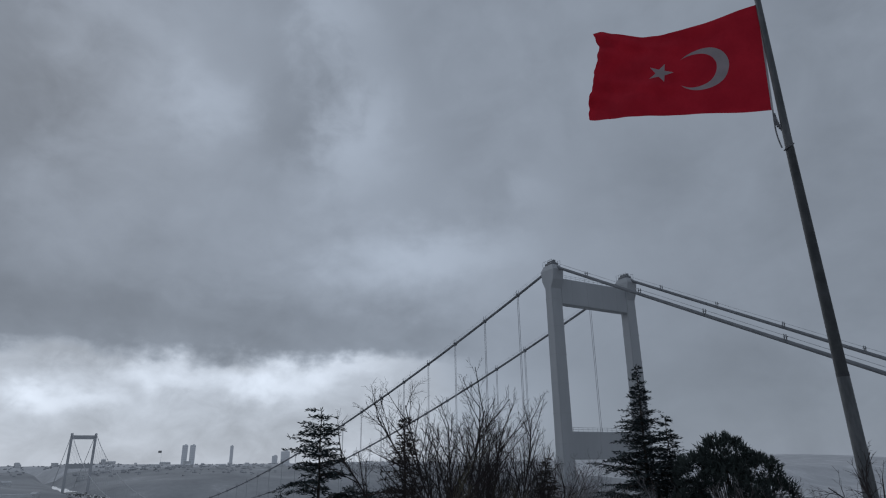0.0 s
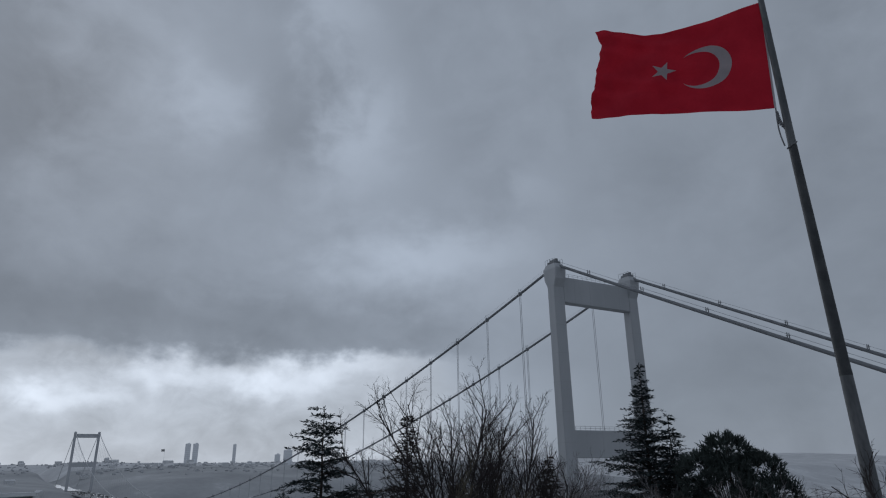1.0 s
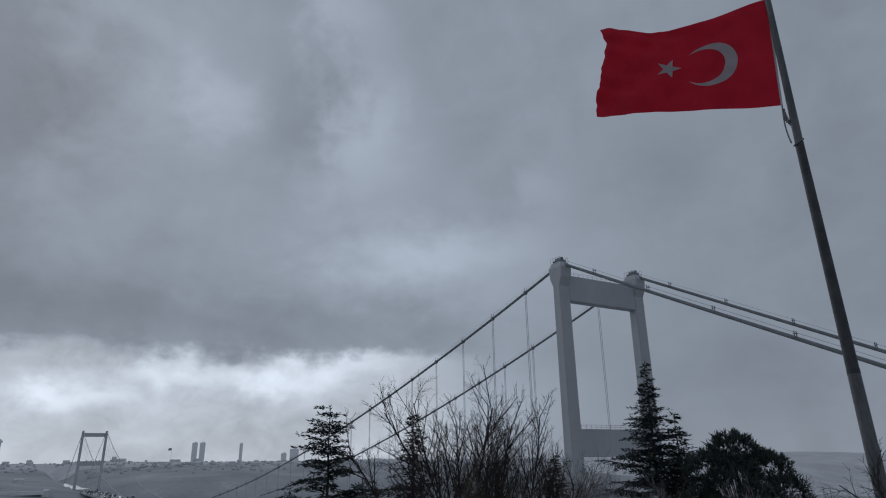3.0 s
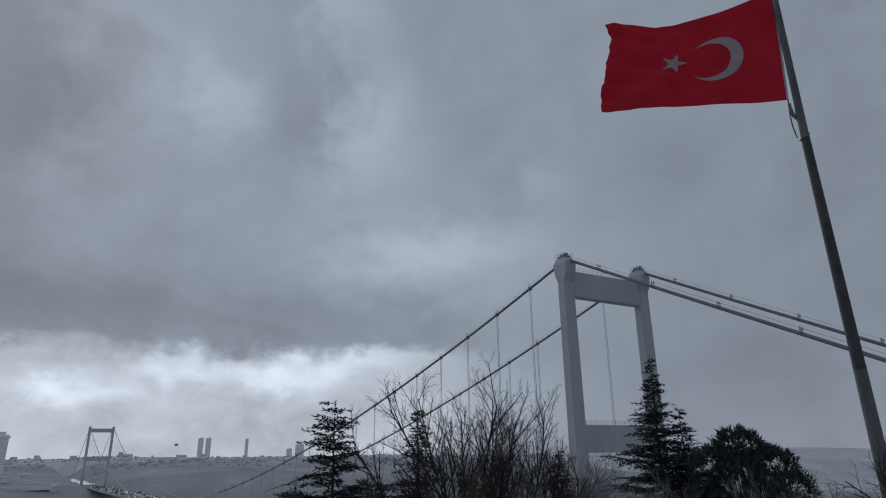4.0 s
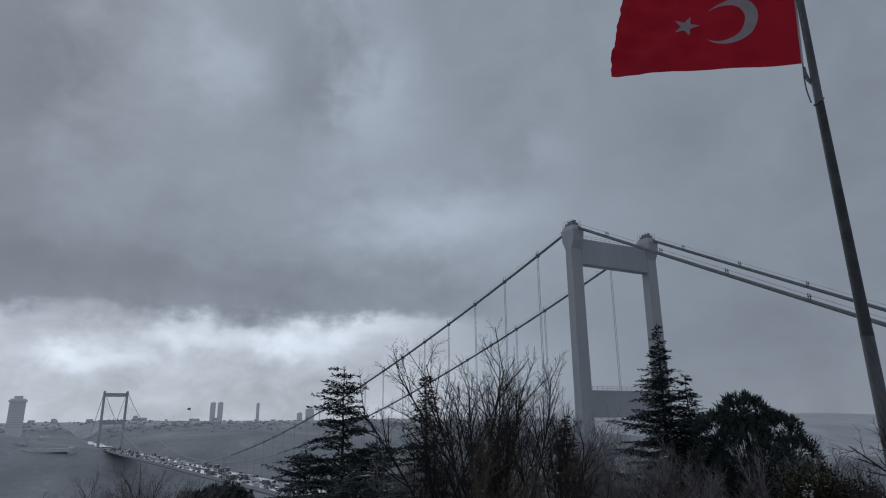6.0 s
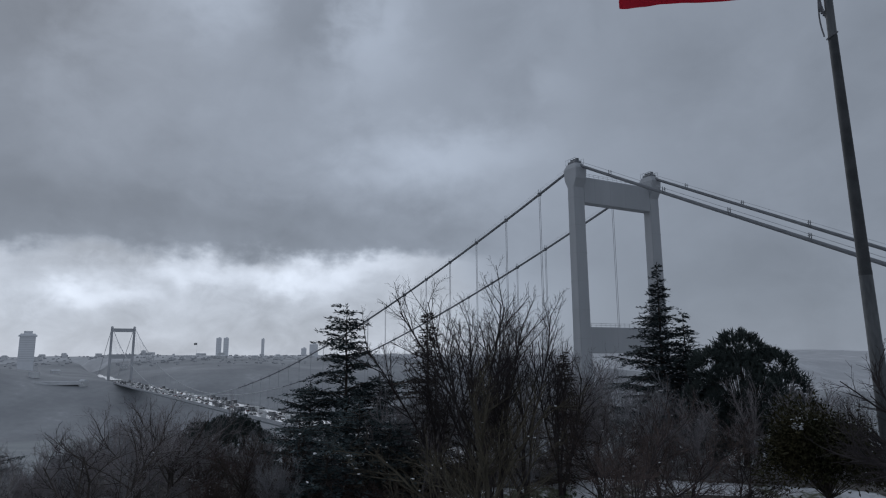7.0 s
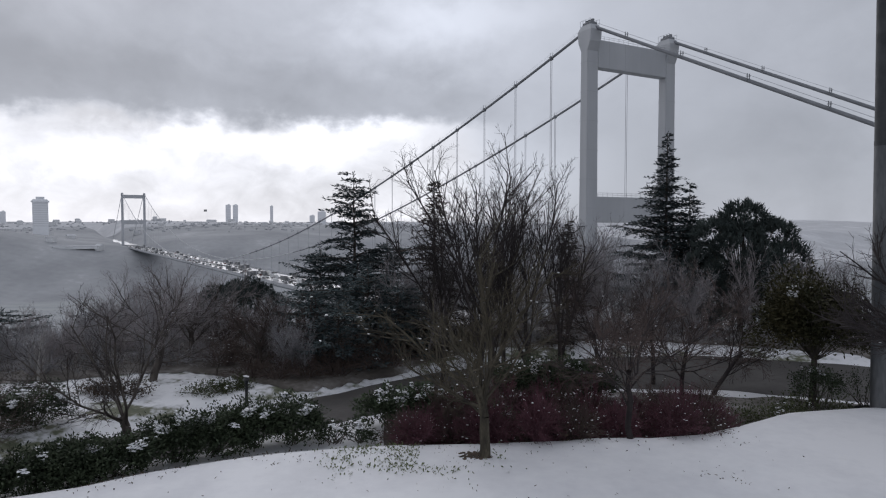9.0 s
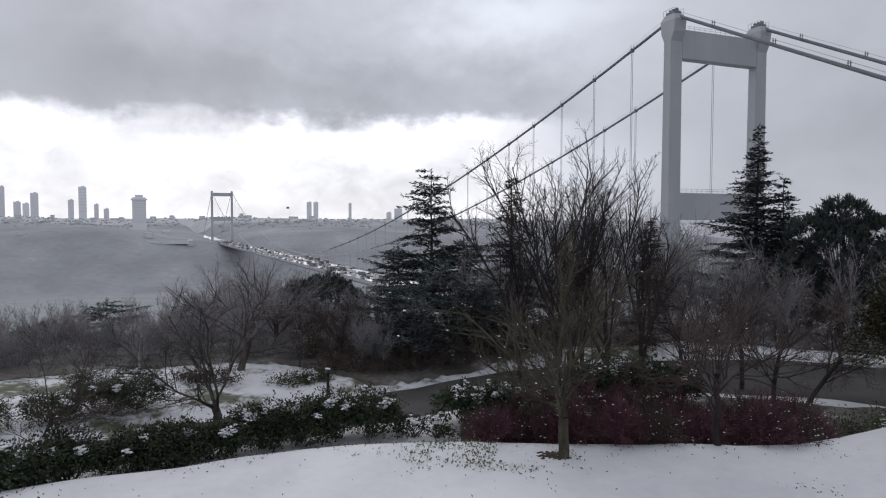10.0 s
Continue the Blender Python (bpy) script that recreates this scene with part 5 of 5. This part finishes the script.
for lane, c in enumerate((-12.4, -8.8, -5.2, -2.6, 2.6, 5.2, 8.8, 12.4)):
    s = 120 + rng.uniform(0, 20)
    while s < SPAN - 10:
        p = NEAR_MID + ALONG * s + ACROSS * c
        k = int(rng.choice([0, 0, 1, 1, 2, 3, 4, 5]))
        m = pose(p.x, p.y, DECK_Z + 0.42, 0, 0, heading + (0 if c > 0 else 180))
        if first[k]:
            fleet[k].matrix_basis = m
            first[k] = False
        else:
            copy_thing(fleet[k], m)
        s += rng.uniform(9, 34) if lane < 4 else rng.uniform(16, 60)

# ------------------------------------------------------------------ the far shore
rng = np.random.default_rng(12)


def high_rise(az, d, top, width, label, storeys, notch=False, mat=CITY):
    x, y = polar(az, d)
    gz = min(ground_z(x, y), EYE + top - 20) - 3
    h = EYE + top - gz
    root = thing("high_rise", x, y, gz, label, "tower block", "towers on the skyline", -az)
    bm = bmesh.new()
    box(bm, 0, 0, h / 2, width, width * 0.8, h, width * 0.06)
    if notch:
        box(bm, 0, 0, h + 2.5, width * 0.55, width * 0.5, 5, 0.3)
        box(bm, 0, 0, h * 0.94, width * 1.16, width * 0.95, 3.0, 0.2)
    else:
        box(bm, width * 0.1, 0, h + 1.5, width * 0.4, width * 0.4, 3, 0.2)
    part("shell", bm, mat, root)
    for i in range(storeys):
        z = h * (0.25 + 0.72 * (i + 0.5) / storeys)
        bm = bmesh.new()
        box(bm, 0, 0, z, width * 1.01, width * 0.81, h * 0.72 / storeys * 0.45, 0)
        part("window_band", bm, CITYWIN, root)
    return root


PALE = "distant tower block with mist paled into its colour"
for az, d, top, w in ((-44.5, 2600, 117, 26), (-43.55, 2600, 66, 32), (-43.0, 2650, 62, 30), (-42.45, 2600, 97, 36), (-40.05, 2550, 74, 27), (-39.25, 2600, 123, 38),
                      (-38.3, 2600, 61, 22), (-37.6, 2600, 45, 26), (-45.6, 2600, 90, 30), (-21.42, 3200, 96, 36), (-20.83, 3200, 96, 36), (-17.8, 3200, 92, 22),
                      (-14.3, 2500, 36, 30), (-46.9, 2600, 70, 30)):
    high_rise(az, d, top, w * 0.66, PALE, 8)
high_rise(-35.22, 1500, 51, 27, "grey tower block with projecting storeys near the bridge", 12, True)
high_rise(-13.45, 1900, 39, 24, "square grey tower block on the hill", 8)


def house(x, y, gz, w, dp, h, rz, flat):
    root = thing("house", x, y, gz - 1, "pale house with a snowy roof on the hillside", "house", "houses on the far hillside", rz)
    bm = bmesh.new()
    box(bm, 0, 0, h / 2, w, dp, h)
    part("wall", bm, PLASTER, root)
    bm = bmesh.new()
    if flat:
        box(bm, 0, 0, h + 0.4, w * 1.04, dp * 1.04, 0.8)
    else:
        a = [bm.verts.new((sx * w * 0.54, sy * dp * 0.56, h)) for sx, sy in ((-1, -1), (1, -1), (1, 1), (-1, 1))]
        r = [bm.verts.new((sx * w * 0.5, 0, h + dp * 0.3)) for sx in (-1, 1)]
        for f in ((a[0], a[1], r[1], r[0]), (a[2], a[3], r[0], r[1]), (a[1], a[2], r[1]), (a[3], a[0], r[0]), (a[3], a[2], a[1], a[0])):
            bm.faces.new(f)
    part("roof", bm, ROOFSNOW, root)
    for i in range(3):
        bm = bmesh.new()
        box(bm, (i - 1) * w * 0.3, -dp / 2 - 0.02, h * 0.6, w * 0.12, 0.1, h * 0.25)
        part("window", bm, CITYWIN, root)


for i in range(84):
    if i < 76:       # the built-up skyline and upper slopes
        az, d = rng.uniform(-50, -12), rng.uniform(1500, 2700)
    else:
        az, d = rng.uniform(-50, -29), rng.uniform(1020, 1500)
    x, y = polar(az, d)
    s = (x - NEAR_MID.x) * ALONG.x + (y - NEAR_MID.y) * ALONG.y
    c = (x - NEAR_MID.x) * ACROSS.x + (y - NEAR_MID.y) * ACROSS.y
    gz = ground_z(x, y)
    if s < 900 or abs(c) < 40 or gz < EYE - 88:
        continue
    big_one = rng.uniform() < 0.2
    house(x, y, gz, rng.uniform(8, 16) * (1.8 if big_one else 1), rng.uniform(8, 12), rng.uniform(4, 10), -az + rng.uniform(-40, 40), big_one or rng.uniform() < 0.4)
# the long white hall near the water
hall_d = min(range(1050, 1650, 10), key=lambda q: abs((ground_z(*polar(-32.9, q)) + 4 - EYE) / q + 0.0285))
x, y = polar(-32.9, hall_d)
house(x, y, ground_z(x, y), 62, 14, 4.5, 28, True)

# tree crowns over the far hills, uncountable
c, s = [], []
while len(c) < 2600:
    az, d = rng.uniform(-58, 45), rng.uniform(1350, 2900)
    x, y = polar(az, d)
    cc = (x - NEAR_MID.x) * ACROSS.x + (y - NEAR_MID.y) * ACROSS.y
    gz = ground_z(x, y)
    if gz < EYE - 16 or abs(cc) < 34 or noise.noise((x * 0.004, y * 0.004, 8.0)) < rng.uniform(-0.4, 0.3):
        continue
    k = rng.uniform(2.0, 4.2)
    c.append((x, y, gz + k * 0.1))
    s.append(k)
tagged(new("far_woods", mesh_of("far_woods", *lumps(c, s, rng, 0.7), CANOPY, True)), "grey leafless woods on distant hills, haze and snow in their colour", "woods", kind="stuff")
# bare woods on the slope between the hilltop and the near shore
c, s = [], []
while len(c) < 2000:
    az, d = rng.uniform(-60, 50), rng.uniform(75, 330)
    x, y = polar(az, d)
    gz = ground_z(x, y)
    q = (x - NEAR_MID.x) * ACROSS.x + (y - NEAR_MID.y) * ACROSS.y
    if gz < EYE - 97 or abs(q) < 24:
        continue
    k = rng.uniform(1.2, 2.6)
    c.append((x, y, gz + k * 0.4))
    s.append(k)
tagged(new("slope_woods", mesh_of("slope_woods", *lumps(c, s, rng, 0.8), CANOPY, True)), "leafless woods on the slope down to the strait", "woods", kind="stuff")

# the great flag far off on the opposite hill
x, y = polar(-23.14, 1900)
gz = ground_z(x, y)
far = thing("far_flagpole", x, y, gz, "distant flagpole with a large dark flag on the hill", "flagpole")
part("pole", tubes([(0, 0, -1, 0, 0, EYE + 44 - gz, 0.3, 0.2)], 8), CITY, far)
v = [(-9 * i / 12, 0.8 * math.sin(i * 0.8), EYE + 37 - gz + 6 * j) for i in range(13) for j in (0, 1)]
part("flag", (v, [(2 * i, 2 * i + 2, 2 * i + 3, 2 * i + 1) for i in range(12)]), KERB, far, "dark flag blurred by mist")
